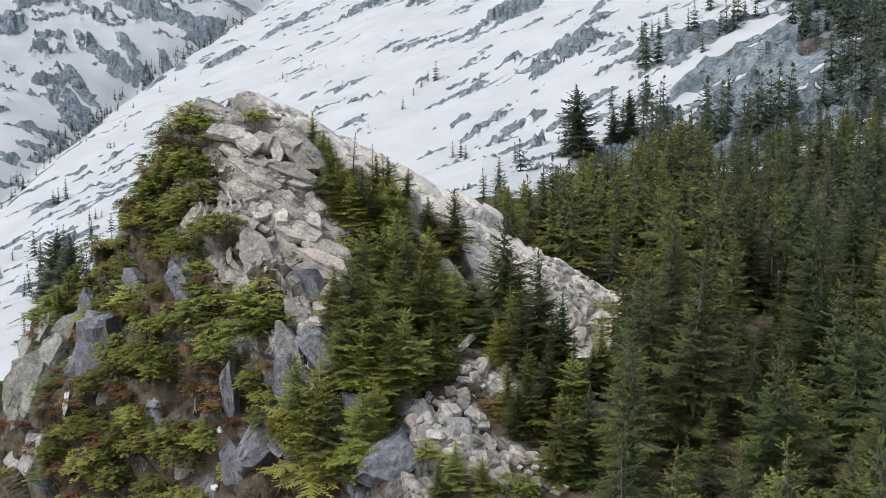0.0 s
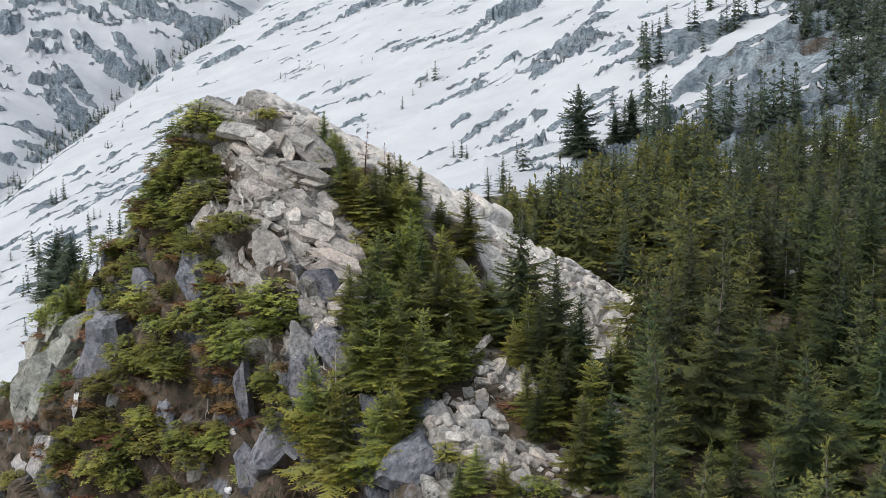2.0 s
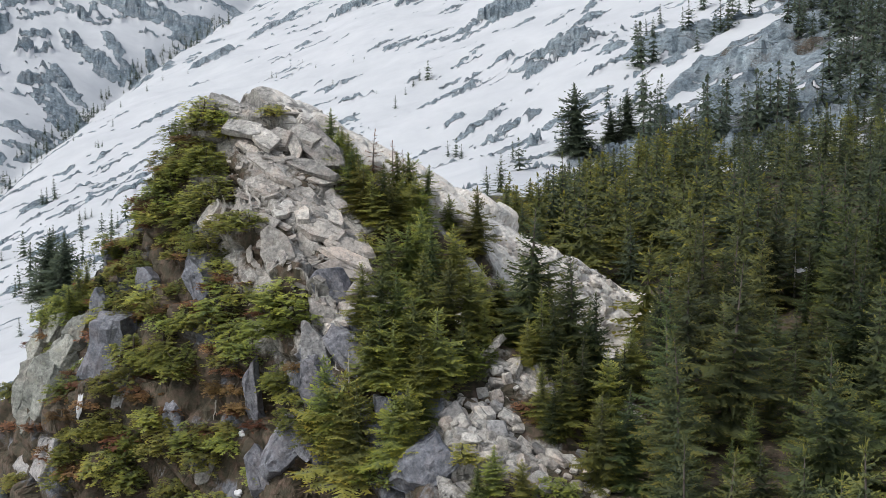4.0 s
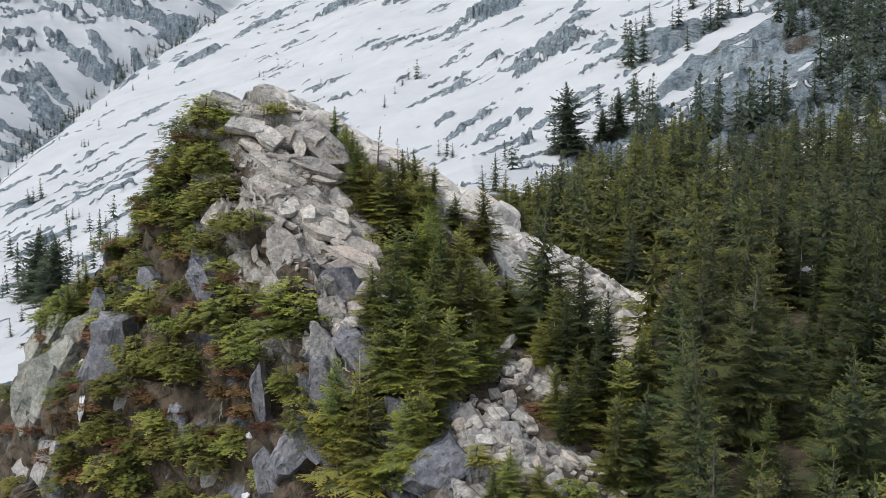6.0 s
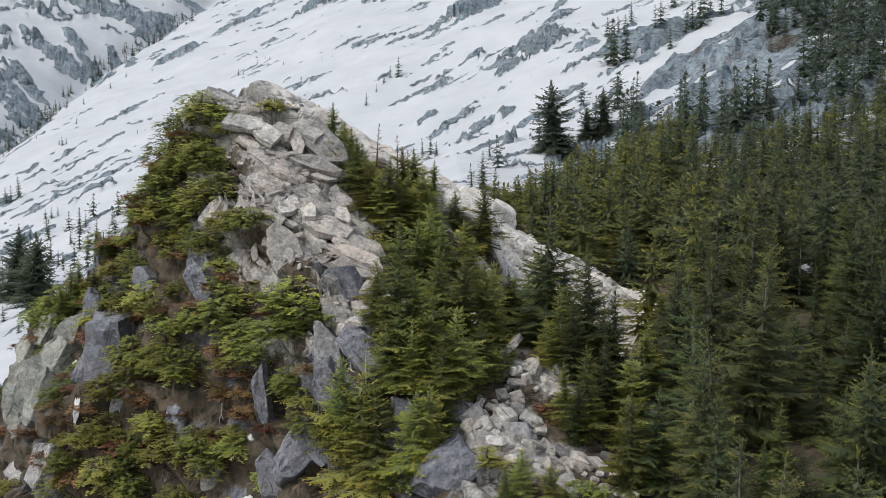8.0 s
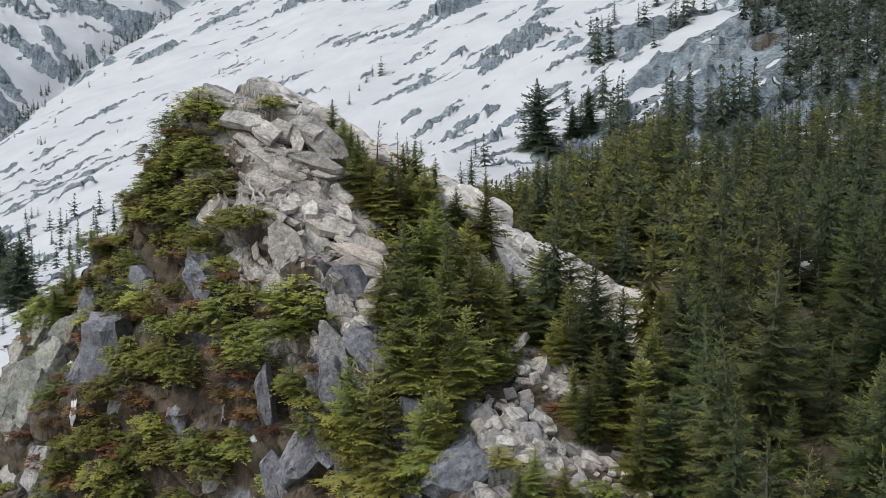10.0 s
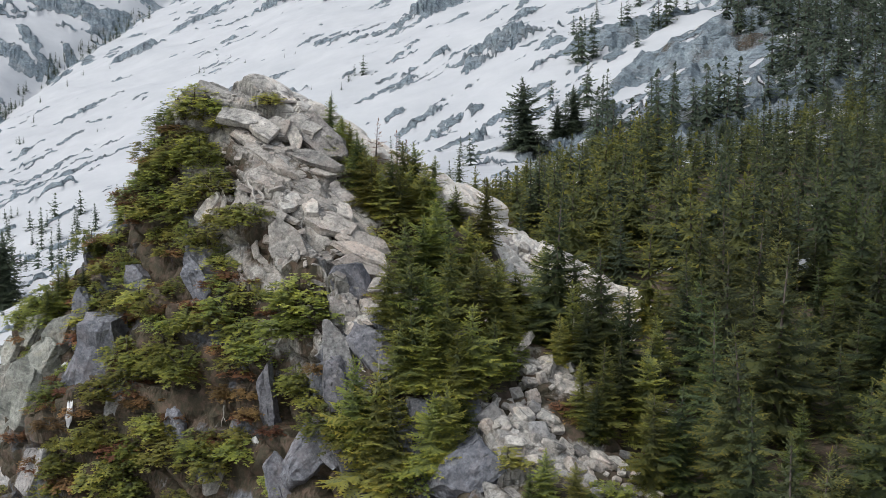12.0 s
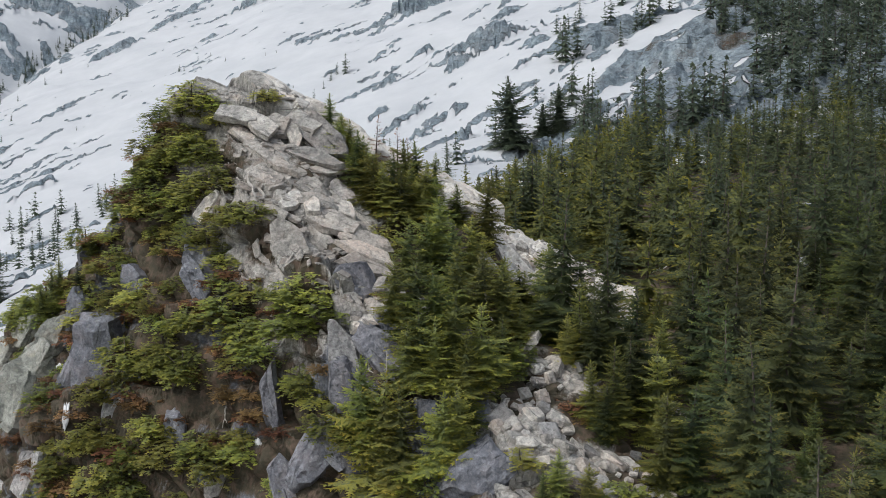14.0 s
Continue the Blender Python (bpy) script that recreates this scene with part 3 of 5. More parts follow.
def slab(x, y, z, length, width, turn, mat=ROCK):
    """A jointed slab of the rock face: its length along its own x, its face along its own z."""
    ROCK_SEED[0] += 1
    rng = random.Random(ROCK_SEED[0])
    cliff = mat in (DARK_ROCK, LICHEN_ROCK)
    thick = min(length, width) * (rng.uniform(0.45, 0.65) if cliff else rng.uniform(0.16, 0.28)) + 0.3
    me = bpy.data.meshes.new("rock_slab")
    bm = plate(length * 1.04, width * 1.04, thick, ROCK_SEED[0], 1.25 if cliff else 1.08, 0.13 if cliff else 0.1 if mat is GREY_ROCK else 0.06)
    bm.to_mesh(me)
    bm.free()
    me.materials.append(mat)
    ob = new("rock_slab", me)
    ob.matrix_basis = pose(x, y, z, *turn) @ pose(0, 0, (0.2 if cliff else -0.12) * thick, rng.uniform(-5, 5), rng.uniform(-5, 5), 0)
    ob.parent = rocky_knob
    if cliff and length * width > 15:
        CLIFFS.append((x, y, 0.5 * max(length * 0.8, width)))
    return tagged(ob, SLAB_LABELS.get(mat.name, ""))


slab(-27.3, 143.6, 60.5, 5.6, 2.6, (32, 10, -12), GREY_ROCK)
slab(-29.6, 144.6, 60.2, 3.4, 2.2, (42, 4, 10), GREY_ROCK)
slab(-24.6, 143.4, 59.6, 3.6, 1.8, (34, 16, -20))
slab(-23.3, 137.4, 58.0, 4.4, 3.0, (37, 12, -10))
slab(-20.9, 136.4, 57.0, 4.8, 2.1, (28, 27, -36))
slab(-18.9, 136.6, 56.8, 3.6, 2.5, (69, 9, -13))
slab(-13.7, 136.3, 55.4, 6.8, 3.4, (63, 38, -27), GREY_ROCK)
slab(-14.6, 133.6, 53.4, 6.5, 2.0, (35, 16, -17))
slab(-20.7, 136.3, 55.1, 5.9, 2.3, (31, 25, -30))
slab(-19.1, 130.9, 53.4, 7.1, 1.8, (29, 27, -34))
slab(-19.5, 130.0, 51.7, 4.5, 3.0, (38, 10, -8))
slab(-15.2, 129.5, 50.6, 4.6, 2.3, (27, 29, -38))
slab(-17.0, 136.2, 55.8, 3.1, 1.4, (46, 59, -49))
slab(-13.4, 133.0, 52.0, 3.4, 1.6, (38, 10, -8))
slab(-11.7, 136.0, 52.1, 2.2, 1.5, (35, 18, -19))
slab(-11.5, 131.0, 49.5, 4.2, 1.8, (20, 33, -51), GREY_ROCK)
slab(-9.5, 129.9, 48.0, 2.2, 1.7, (28, 27, -36))
slab(-16.6, 125.6, 49.1, 2.6, 2.2, (38, -4, 10))
slab(-14.4, 124.9, 48.7, 2.3, 1.9, (31, 24, -30))
slab(-18.4, 124.4, 47.9, 2.7, 1.8, (68, 18, -16))
slab(-11.7, 126.8, 48.4, 3.7, 1.8, (32, 23, -28))
slab(-12.6, 124.0, 47.0, 5.6, 2.9, (33, 21, -24))
slab(-16.8, 121.4, 45.2, 5.6, 3.5, (44, 60, -51))
slab(-14.4, 124.1, 45.7, 5.5, 2.7, (53, 53, -40))
slab(-9.3, 127.8, 46.3, 5.6, 1.2, (27, 29, -39))
slab(-8.3, 126.7, 45.1, 4.4, 1.5, (24, 36, -26))
slab(-8.9, 122.8, 45.2, 5.3, 2.2, (38, 21, 2), WARM_ROCK)
slab(-9.1, 119.4, 44.6, 5.5, 1.8, (37, 22, -1), WARM_ROCK)
slab(-9.0, 116.6, 43.4, 5.4, 1.8, (37, 23, -1), WARM_ROCK)
slab(-6.7, 127.7, 44.2, 2.0, 1.6, (33, 21, -24))
slab(-25.9, 129.9, 48.4, 3.8, 1.6, (58, -51, -6))
slab(-26.7, 127.7, 42.1, 4.0, 3.1, (51, 58, -66), DARK_ROCK)
slab(-22.5, 136.7, 55.7, 3.8, 1.4, (26, 29, -41))
slab(-15.9, 137.6, 57.4, 3.9, 2.7, (35, 18, -20))
slab(-14.5, 143.3, 58.6, 3.3, 1.7, (30, 25, -32))
slab(-10.0, 114.3, 41.2, 5.4, 3.0, (60, 64, -33), DARK_ROCK)
slab(-11.0, 111.7, 39.7, 4.2, 2.3, (58, 47, -34), GREY_ROCK)
slab(-8.9, 111.5, 39.2, 3.5, 2.2, (36, -15, 24))
slab(-11.4, 109.0, 36.6, 5.8, 2.7, (51, 69, -43), GREY_ROCK)
slab(-11.5, 107.5, 33.5, 4.1, 2.3, (26, 76, -69), DARK_ROCK)
slab(-7.4, 107.5, 36.5, 5.2, 2.7, (59, 45, -32), DARK_ROCK)
slab(-18.0, 112.8, 31.1, 6.5, 1.8, (40, 76, -67), DARK_ROCK)
slab(-12.4, 107.3, 29.6, 4.7, 1.2, (29, -27, 43))
slab(-11.7, 106.1, 28.7, 3.8, 3.0, (59, 65, -35), DARK_ROCK)
slab(-3.9, 102.1, 31.8, 3.8, 1.7, (40, 73, -54), DARK_ROCK)
slab(-5.4, 102.4, 31.3, 3.1, 1.1, (67, 56, -26), DARK_ROCK)
slab(2.6, 123.8, 39.7, 2.7, 1.8, (53, 53, -40))
slab(2.8, 122.1, 37.7, 3.6, 1.2, (26, 30, -41))
slab(0.9, 101.4, 31.2, 3.7, 2.0, (27, 29, -38))
slab(2.5, 102.7, 31.9, 3.1, 2.2, (27, 29, -39))
slab(-49.3, 137.8, 24.0, 10.0, 6.2, (13, -70, 44), LICHEN_ROCK)
slab(-46.6, 139.4, 29.3, 5.0, 4.1, (50, -59, 4), LICHEN_ROCK)
slab(-44.9, 139.9, 31.9, 6.3, 3.2, (41, -64, 14), LICHEN_ROCK)
slab(-48.9, 143.3, 32.1, 4.3, 2.9, (9, -70, 48), LICHEN_ROCK)
slab(-52.3, 143.0, 26.3, 5.7, 3.3, (27, -68, 29), LICHEN_ROCK)
slab(-51.8, 144.6, 29.3, 3.8, 2.8, (27, -68, 29), LICHEN_ROCK)
slab(-38.3, 131.6, 29.8, 11.0, 6.6, (60, -69, 11), DARK_ROCK)
slab(-42.2, 139.3, 34.4, 6.0, 2.1, (25, -78, 47), DARK_ROCK)
slab(-35.7, 125.7, 27.7, 5.2, 2.2, (64, -65, 6), GREY_ROCK)
slab(-34.8, 135.4, 38.8, 4.7, 2.4, (62, 67, -44), DARK_ROCK)
slab(-26.6, 126.7, 40.7, 5.1, 2.5, (67, 63, -39), DARK_ROCK)
slab(-28.1, 120.3, 26.5, 3.5, 2.2, (54, 72, -52), DARK_ROCK)
slab(-50.6, 134.4, 16.4, 4.6, 3.7, (60, -49, -8), GREY_ROCK)
slab(-44.6, 125.1, 20.7, 5.2, 2.8, (28, -68, 28), GREY_ROCK)
slab(-24.0, 115.3, 22.3, 3.2, 1.7, (69, -60, 1), GREY_ROCK)
slab(-0.2, 97.4, 28.4, 5.5, 4.3, (66, -29, 3), DARK_ROCK)
slab(1.3, 100.3, 29.6, 4.9, 2.3, (38, -9, 16))
slab(-13.8, 106.4, 27.9, 5.7, 3.1, (70, -49, 9), DARK_ROCK)
slab(-16.5, 107.7, 24.8, 4.7, 2.6, (59, 65, -35), DARK_ROCK)
slab(-9.6, 105.0, 27.5, 6.1, 2.8, (41, 73, -53), DARK_ROCK)
slab(6.2, 112.4, 36.7, 4.3, 2.2, (30, 15, -111))
slab(8.0, 110.1, 34.9, 3.5, 2.3, (28, 12, -90))
slab(9.8, 107.9, 33.2, 3.2, 2.0, (25, 10, -49))
slab(11.0, 106.4, 32.2, 2.7, 1.2, (25, 10, -42))


# ---- plants ----
def part(name, data, mat, parent, label=""):
    """Links a bmesh or mesh as one mesh object under a thing."""
    me = data
    if isinstance(data, bmesh.types.BMesh):
        me = bpy.data.meshes.new(name)
        data.to_mesh(me)
        data.free()
    me.materials.append(mat)
    ob = new(name, me)
    ob.parent = parent
    return tagged(ob, label)


class Foliage:
    """Gathers sprays of small needle-bearing twigs, each its own pointed blade."""

    def __init__(self, seed):
        self.rng = random.Random(seed)
        self.verts, self.faces, self.growth_shade = [], [], []

    def blade(self, base, way, length, width, tip_tone):
        rng = self.rng
        side = way.cross(Vector((rng.uniform(-0.5, 0.5), rng.uniform(-0.5, 0.5), 1))).normalized()
        n = len(self.verts)
        self.verts += [base - side * width * 0.5, base + side * width * 0.5, base + way * length - Vector((0, 0, 0.08 * length))]
        self.faces.append((n, n + 1, n + 2))
        self.growth_shade += [tip_tone * 0.55, tip_tone * 0.55, tip_tone]

    def bough(self, base, way, length, fine, droop, lift=0.12, wide=0.3, fork=True):
        """A drooping bough: a roof-shaped spray of twigs about fine metres apart, closed along its stem and ragged at its rim."""
        rng = self.rng
        flat = Vector((way.x, way.y, 0)).normalized()
        across = Vector((-flat.y, flat.x, 0))
        rows = max(2, min(12, round(length / fine)))
        n, shade = len(self.verts), rng.uniform(0.75, 1.15)

        def stem(s):
            return base + way * length * s + Vector((0, 0, -droop * length * s * s + lift * length * s**4))
        for i in range(rows + 1):
            s = i / rows
            self.verts.append(stem(s))
            self.growth_shade.append(min(1, (0.08 + 0.5 * s) * shade))
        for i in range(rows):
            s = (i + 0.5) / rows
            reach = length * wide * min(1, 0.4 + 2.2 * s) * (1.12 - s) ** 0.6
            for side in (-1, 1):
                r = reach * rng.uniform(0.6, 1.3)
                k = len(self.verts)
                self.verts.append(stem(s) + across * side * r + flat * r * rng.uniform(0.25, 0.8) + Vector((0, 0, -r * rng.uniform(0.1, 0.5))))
                self.growth_shade.append(min(1, (0.12 + 0.8 * s * s) * shade * rng.uniform(0.7, 1.3)))
                self.faces.append((n + i, n + i + 1, k) if side > 0 else (n + i + 1, n + i, k))
        k = len(self.verts)
        tip = stem(1) + flat * length * 0.14 + Vector((0, 0, 0.02 * length))
        self.verts += [stem(0.86) + across * length * 0.06, stem(0.86) - across * length * 0.06, tip]
        self.growth_shade += [0.6 * shade, 0.6 * shade, min(1, shade)]
        self.faces.append((k, k + 1, k + 2))
        if fork and length > 4.2 * fine:
            for s, side in ((0.3, 1), (0.42, -1), (0.6, 1), (0.68, -1)):
                turn = flat * rng.uniform(0.7, 1.0) + across * side * rng.uniform(0.6, 1.0) + Vector((0, 0, rng.uniform(-0.15, 0.12)))
                self.bough(stem(s), turn.normalized(), length * (0.62 - 0.35 * s) * rng.uniform(0.8, 1.2), fine, droop, lift, wide, False)

    def skirt(self, z, radius, drop, points, tip_tone, lean=(0.0, 0.0)):
        """A ragged tier of boughs seen from afar: a drooping star round the trunk."""
        rng, n = self.rng, len(self.verts)
        turn = rng.uniform(0, 6.28)
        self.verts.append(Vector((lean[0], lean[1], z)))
        self.growth_shade.append(tip_tone * 0.2)
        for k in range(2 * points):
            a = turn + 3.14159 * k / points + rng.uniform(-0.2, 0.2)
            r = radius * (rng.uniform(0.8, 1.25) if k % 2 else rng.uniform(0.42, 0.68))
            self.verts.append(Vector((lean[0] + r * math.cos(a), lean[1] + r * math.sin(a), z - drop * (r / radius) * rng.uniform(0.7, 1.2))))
            self.growth_shade.append(tip_tone if k % 2 else tip_tone * 0.5)
        for k in range(2 * points):
            self.faces.append((n, n + 1 + k, n + 1 + (k + 1) % (2 * points)))

    def mesh(self, name):
        me = bpy.data.meshes.new(name)
        me.from_pydata(self.verts, [], self.faces)
        att = me.color_attributes.new("growth_shade", "FLOAT_COLOR", "POINT")
        g = np.array(self.growth_shade)
        att.data.foreach_set("color", np.stack([g, g, g, np.ones(len(g))], 1).ravel())
        return me


def trunk_mesh(height, girth, seed, sides=7):
    rng = random.Random(seed)
    bm = bmesh.new()
    rows, bend = [], Vector((rng.uniform(-0.02, 0.02), rng.uniform(-0.02, 0.02), 0)) * height
    for s in (-0.08, 0.0, 0.15, 0.4, 0.7, 0.97):
        r = girth * (1.25 - 0.25 * min(1, s * 6 + 0.5)) * (1 - 0.93 * max(s, 0))
        c = bend * math.sin(3 * s) + Vector((0, 0, s * height))
        rows.append([bm.verts.new(c + Vector((r * math.cos(6.2832 * k / sides), r * math.sin(6.2832 * k / sides), 0))) for k in range(sides)])
    for a, b in zip(rows, rows[1:]):
        for k in range(sides):
            bm.faces.new((a[k], a[(k + 1) % sides], b[(k + 1) % sides], b[k]))
    bm.faces.new(rows[-1])
    for f in bm.faces:
        f.smooth = True
    return bm


def conifer(height, spread, seed, gap, boughs, fine, mat, label, bare=0.06, fullness=1.0, core=0.5, taper=0.82, sides=7):
    """A subalpine conifer: tapered trunk, whorls of drooping boughs in uneven tiers, ragged outline."""
    rng = random.Random(seed)
    root = tagged(new("conifer_tree"), label, "tree")
    part("trunk", trunk_mesh(height, 0.014 * height + 0.05, seed, sides), BARK, root)
    fo = Foliage(seed)

    def width_at(s):
        return spread * (1 - s) ** taper * (0.6 + 0.4 * min(1, (s + 0.02) / 0.16))
    z, tier = bare * height, 0
    while z < height * 0.985:
        s = z / height
        tier += 1
        reach = width_at(s) * (1 + 0.14 * math.sin(11 * s + 2.3 * seed) + 0.1 * math.sin(27 * s + seed) + (0.12, -0.16, 0.02)[tier % 3]) + 0.16
        n = max(3, round(boughs * (0.55 + 0.45 * (1 - s))))
        turn = rng.uniform(0, 6.28)
        for k in range(n):
            if rng.random() > fullness:
                continue
            a = turn + 6.2832 * k / n + rng.uniform(-0.35, 0.35)
            length = reach * (1 + 0.16 * math.sin(2 * a + 7 * s + seed)) * rng.choice((0.7, 0.85, 1.0, 1.1, 1.3)) * rng.uniform(0.85, 1.1)
            tilt = -0.16 + 0.66 * s + rng.uniform(-0.12, 0.12)
            way = Vector((math.cos(a), math.sin(a), tilt)).normalized()
            fo.bough(Vector((0, 0, z + rng.uniform(-0.5, 0.5) * gap)), way, length, fine, 0.26 * (1 - s))
        z += gap * rng.uniform(0.8, 1.2) * (1.1 - 0.45 * s)
    # the dense inner crown, its shade put into a dark needle colour
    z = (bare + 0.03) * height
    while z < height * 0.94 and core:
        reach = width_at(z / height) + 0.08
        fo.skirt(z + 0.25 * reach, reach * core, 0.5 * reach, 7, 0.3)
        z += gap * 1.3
    for k in range(5):
        a = k * 1.26
        fo.blade(Vector((0, 0, height * (0.945 + 0.009 * k))), Vector((0.25 * math.cos(a), 0.25 * math.sin(a), 1)).normalized(), 0.045 * height + 0.1, fine * 0.6, 0.8)
    part("crown", fo.mesh("crown"), mat, root)
    return root


def tube(bm, points, girth, sides=5):
    rows = []
    for i, p in enumerate(points):
        way = (points[min(i + 1, len(points) - 1)] - points[max(i - 1, 0)]).normalized()
        a = way.orthogonal().normalized()
        b = way.cross(a)
        r = girth * (1 - 0.75 * i / (len(points) - 1))
        rows.append([bm.verts.new(p + (a * math.cos(6.2832 * k / sides) + b * math.sin(6.2832 * k / sides)) * r) for k in range(sides)])
    for ra, rb in zip(rows, rows[1:]):
        for k in range(sides):
            bm.faces.new((ra[k], ra[(k + 1) % sides], rb[(k + 1) % sides], rb[k]))
    bm.faces.new(rows[0][::-1])
    bm.faces.new(rows[-1])


def shrub(name, label, category, radius, height, seed, sprays, fine, mat, tufts=4):
    """A wind-pressed mound of flat layered sprays on short crooked stems, gathered in a few tufts."""
    rng = random.Random(seed)
    root = tagged(new(name), label, category)
    fo, bm = Foliage(seed), bmesh.new()
    heads = [Vector((0, 0, height))]
    for k in range(tufts):
        a, d = 6.2832 * k / tufts + rng.uniform(-0.5, 0.5), radius * rng.uniform(0.4, 0.72)
        heads.append(Vector((d * math.cos(a), d * math.sin(a), height * rng.uniform(0.35, 0.85))))
    for head in heads:
        tube(bm, [Vector((0, 0, -0.2 * height)), head * 0.45 + Vector((rng.uniform(-0.1, 0.1), rng.uniform(-0.1, 0.1), 0)), head * 0.92], 0.05 * radius, 4)
    part("stem", bm, BARK, root)
    for k in range(sprays):
        head = heads[k % len(heads)]
        wide = radius * (0.62 if k % len(heads) == 0 else 0.46)
        a, d, low = rng.uniform(0, 6.2832), math.sqrt(rng.random()), rng.random() ** 1.6
        p = head + Vector((math.cos(a) * d * wide * (0.35 + 0.65 * low), math.sin(a) * d * wide * (0.35 + 0.65 * low), -low * head.z * 0.95 - 0.25 * d * d * wide))
        b = a + rng.uniform(-0.8, 0.8)
        way = Vector((math.cos(b), math.sin(b), rng.uniform(-0.15, 0.4))).normalized()
        fo.bough(p, way, radius * rng.uniform(0.24, 0.42), fine, 0.3, 0.12, 0.44, False)
    part("foliage", fo.mesh("foliage"), mat, root)
    return root


def upright(x, y, scale, seed, fall=0.3, flat=1.0):
    rng = random.Random(seed)
    return Matrix.Translation((x, y, ground_at(x, y, fall))) @ pose(0, 0, 0, rng.uniform(-3, 3), rng.uniform(-3, 3), rng.uniform(0, 360)) @ Matrix.Diagonal((scale, scale, scale * flat, 1))


class Stock:
    """Plants of a kind, built once and then copied to their places."""

    def __init__(self, makers):
        self.kinds = []
        for maker, size in makers:
            self.kinds.append([maker(), size, False])

    def put(self, x, y, size, seed, fall=0.3, flat=1.0, group="", kind=None):
        entry = self.kinds[seed % len(self.kinds) if kind is None else kind]
        m = upright(x, y, size / entry[1], seed, fall, flat)
        ob = entry[0]
        if entry[2]:
            ob = copy_thing(ob, m @ Matrix.Diagonal((1 / ob.scale[0], 1 / ob.scale[1], 1 / ob.scale[2], 1)))
        else:
            ob.matrix_basis = m
            entry[2] = True
        if group:
            ob["group"] = group
        return ob


OLIVE = "olive-green mountain conifer with drooping layered boughs"
DARK = "dark green spire-shaped conifer of the slope forest"
near_trees = Stock([
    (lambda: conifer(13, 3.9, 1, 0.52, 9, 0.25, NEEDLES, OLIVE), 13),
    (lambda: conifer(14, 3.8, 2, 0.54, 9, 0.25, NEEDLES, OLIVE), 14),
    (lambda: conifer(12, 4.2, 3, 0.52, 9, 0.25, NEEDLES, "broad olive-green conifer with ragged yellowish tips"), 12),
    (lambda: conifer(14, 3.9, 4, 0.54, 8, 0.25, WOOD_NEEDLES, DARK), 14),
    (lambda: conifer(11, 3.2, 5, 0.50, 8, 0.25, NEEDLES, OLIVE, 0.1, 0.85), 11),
])
forest_trees = Stock([
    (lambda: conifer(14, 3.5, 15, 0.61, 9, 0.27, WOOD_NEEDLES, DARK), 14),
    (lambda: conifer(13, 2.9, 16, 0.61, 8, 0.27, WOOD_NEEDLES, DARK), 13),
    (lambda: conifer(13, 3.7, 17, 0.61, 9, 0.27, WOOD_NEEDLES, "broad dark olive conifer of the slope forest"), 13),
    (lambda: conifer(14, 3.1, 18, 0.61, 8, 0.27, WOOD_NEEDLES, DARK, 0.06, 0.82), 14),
    (lambda: conifer(14, 3.3, 19, 0.61, 8, 0.27, OLIVE_NEEDLES, "olive conifer of the slope forest with yellowish tips"), 14),
])
bushy_trees = Stock([
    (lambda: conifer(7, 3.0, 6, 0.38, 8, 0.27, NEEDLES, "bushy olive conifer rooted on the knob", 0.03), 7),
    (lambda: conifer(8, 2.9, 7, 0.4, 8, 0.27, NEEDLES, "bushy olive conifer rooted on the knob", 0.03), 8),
    (lambda: conifer(7, 2.6, 8, 0.38, 8, 0.27, OLIVE_NEEDLES, "dark bushy conifer rooted on the knob", 0.05, 0.9), 7),
])
mid_trees = Stock([
    (lambda: conifer(13, 4.5, 11, 0.85, 7, 0.7, BENCH_OLIVE, OLIVE), 13),
    (lambda: conifer(12, 3.8, 12, 0.85, 7, 0.7, BENCH_DARK, DARK), 12),
    (lambda: conifer(11, 4.3, 13, 0.85, 7, 0.7, BENCH_OLIVE, "broad olive-green conifer of the slope forest"), 11),
    (lambda: conifer(13, 3.5, 14, 0.85, 7, 0.7, BENCH_DARK, DARK, 0.05, 0.9), 13),
])
big_trees = Stock([
    (lambda: conifer(22, 8.5, 25, 0.85, 9, 1.0, FAR_NEEDLES, "tall broad dark conifer at the edge of the snow", 0.04, 0.9, 0.6, 0.7), 22),
])
far_trees = Stock([
    (lambda: conifer(12, 3.6, 21, 1.15, 5, 1.5, FAR_NEEDLES, "small dark conifer standing on the snowy slope", 0.05, 1.0, 0.72, 0.75, 5), 12),
    (lambda: conifer(11, 2.6, 22, 1.15, 5, 1.5, FAR_NEEDLES, "narrow dark conifer standing on the snowy slope", 0.05, 1.0, 0.72, 0.75, 5), 11),
    (lambda: conifer(10, 3.6, 23, 1.15, 5, 1.5, FAR_NEEDLES, "stunted dark conifer among snow and rock", 0.03, 0.8, 0.68, 0.7, 5), 10),
    (lambda: conifer(12, 3.2, 24, 1.15, 5, 1.5, FAR_NEEDLES, "small dark conifer standing on the snowy slope", 0.05, 0.9, 0.68, 0.75, 5), 12),
])
dry_trees = Stock([
    (lambda: conifer(7, 1.7, 31, 0.45, 5, 0.3, HEATH_LEAF, "half-dead sparse conifer with rusty needles", 0.1, 0.7, 0), 7),
])
KRUMM = "low wind-pressed conifer shrub with yellow-green tips on rock"
shrubs = Stock([(lambda k=k: shrub("conifer_shrub", KRUMM, "shrub", 2.0, 1.3 + 0.25 * (k % 3), 41 + k, 270, 0.24, SHRUB_LEAF, 3 + k % 3), 2.0) for k in range(5)])
dark_shrubs = Stock([(lambda k=k: shrub("conifer_shrub", "dense dark green conifer shrub on the rock face", "shrub", 2.0, 1.9, 51 + k, 280, 0.24, NEEDLES, 4 + k % 2), 2.0) for k in range(3)])
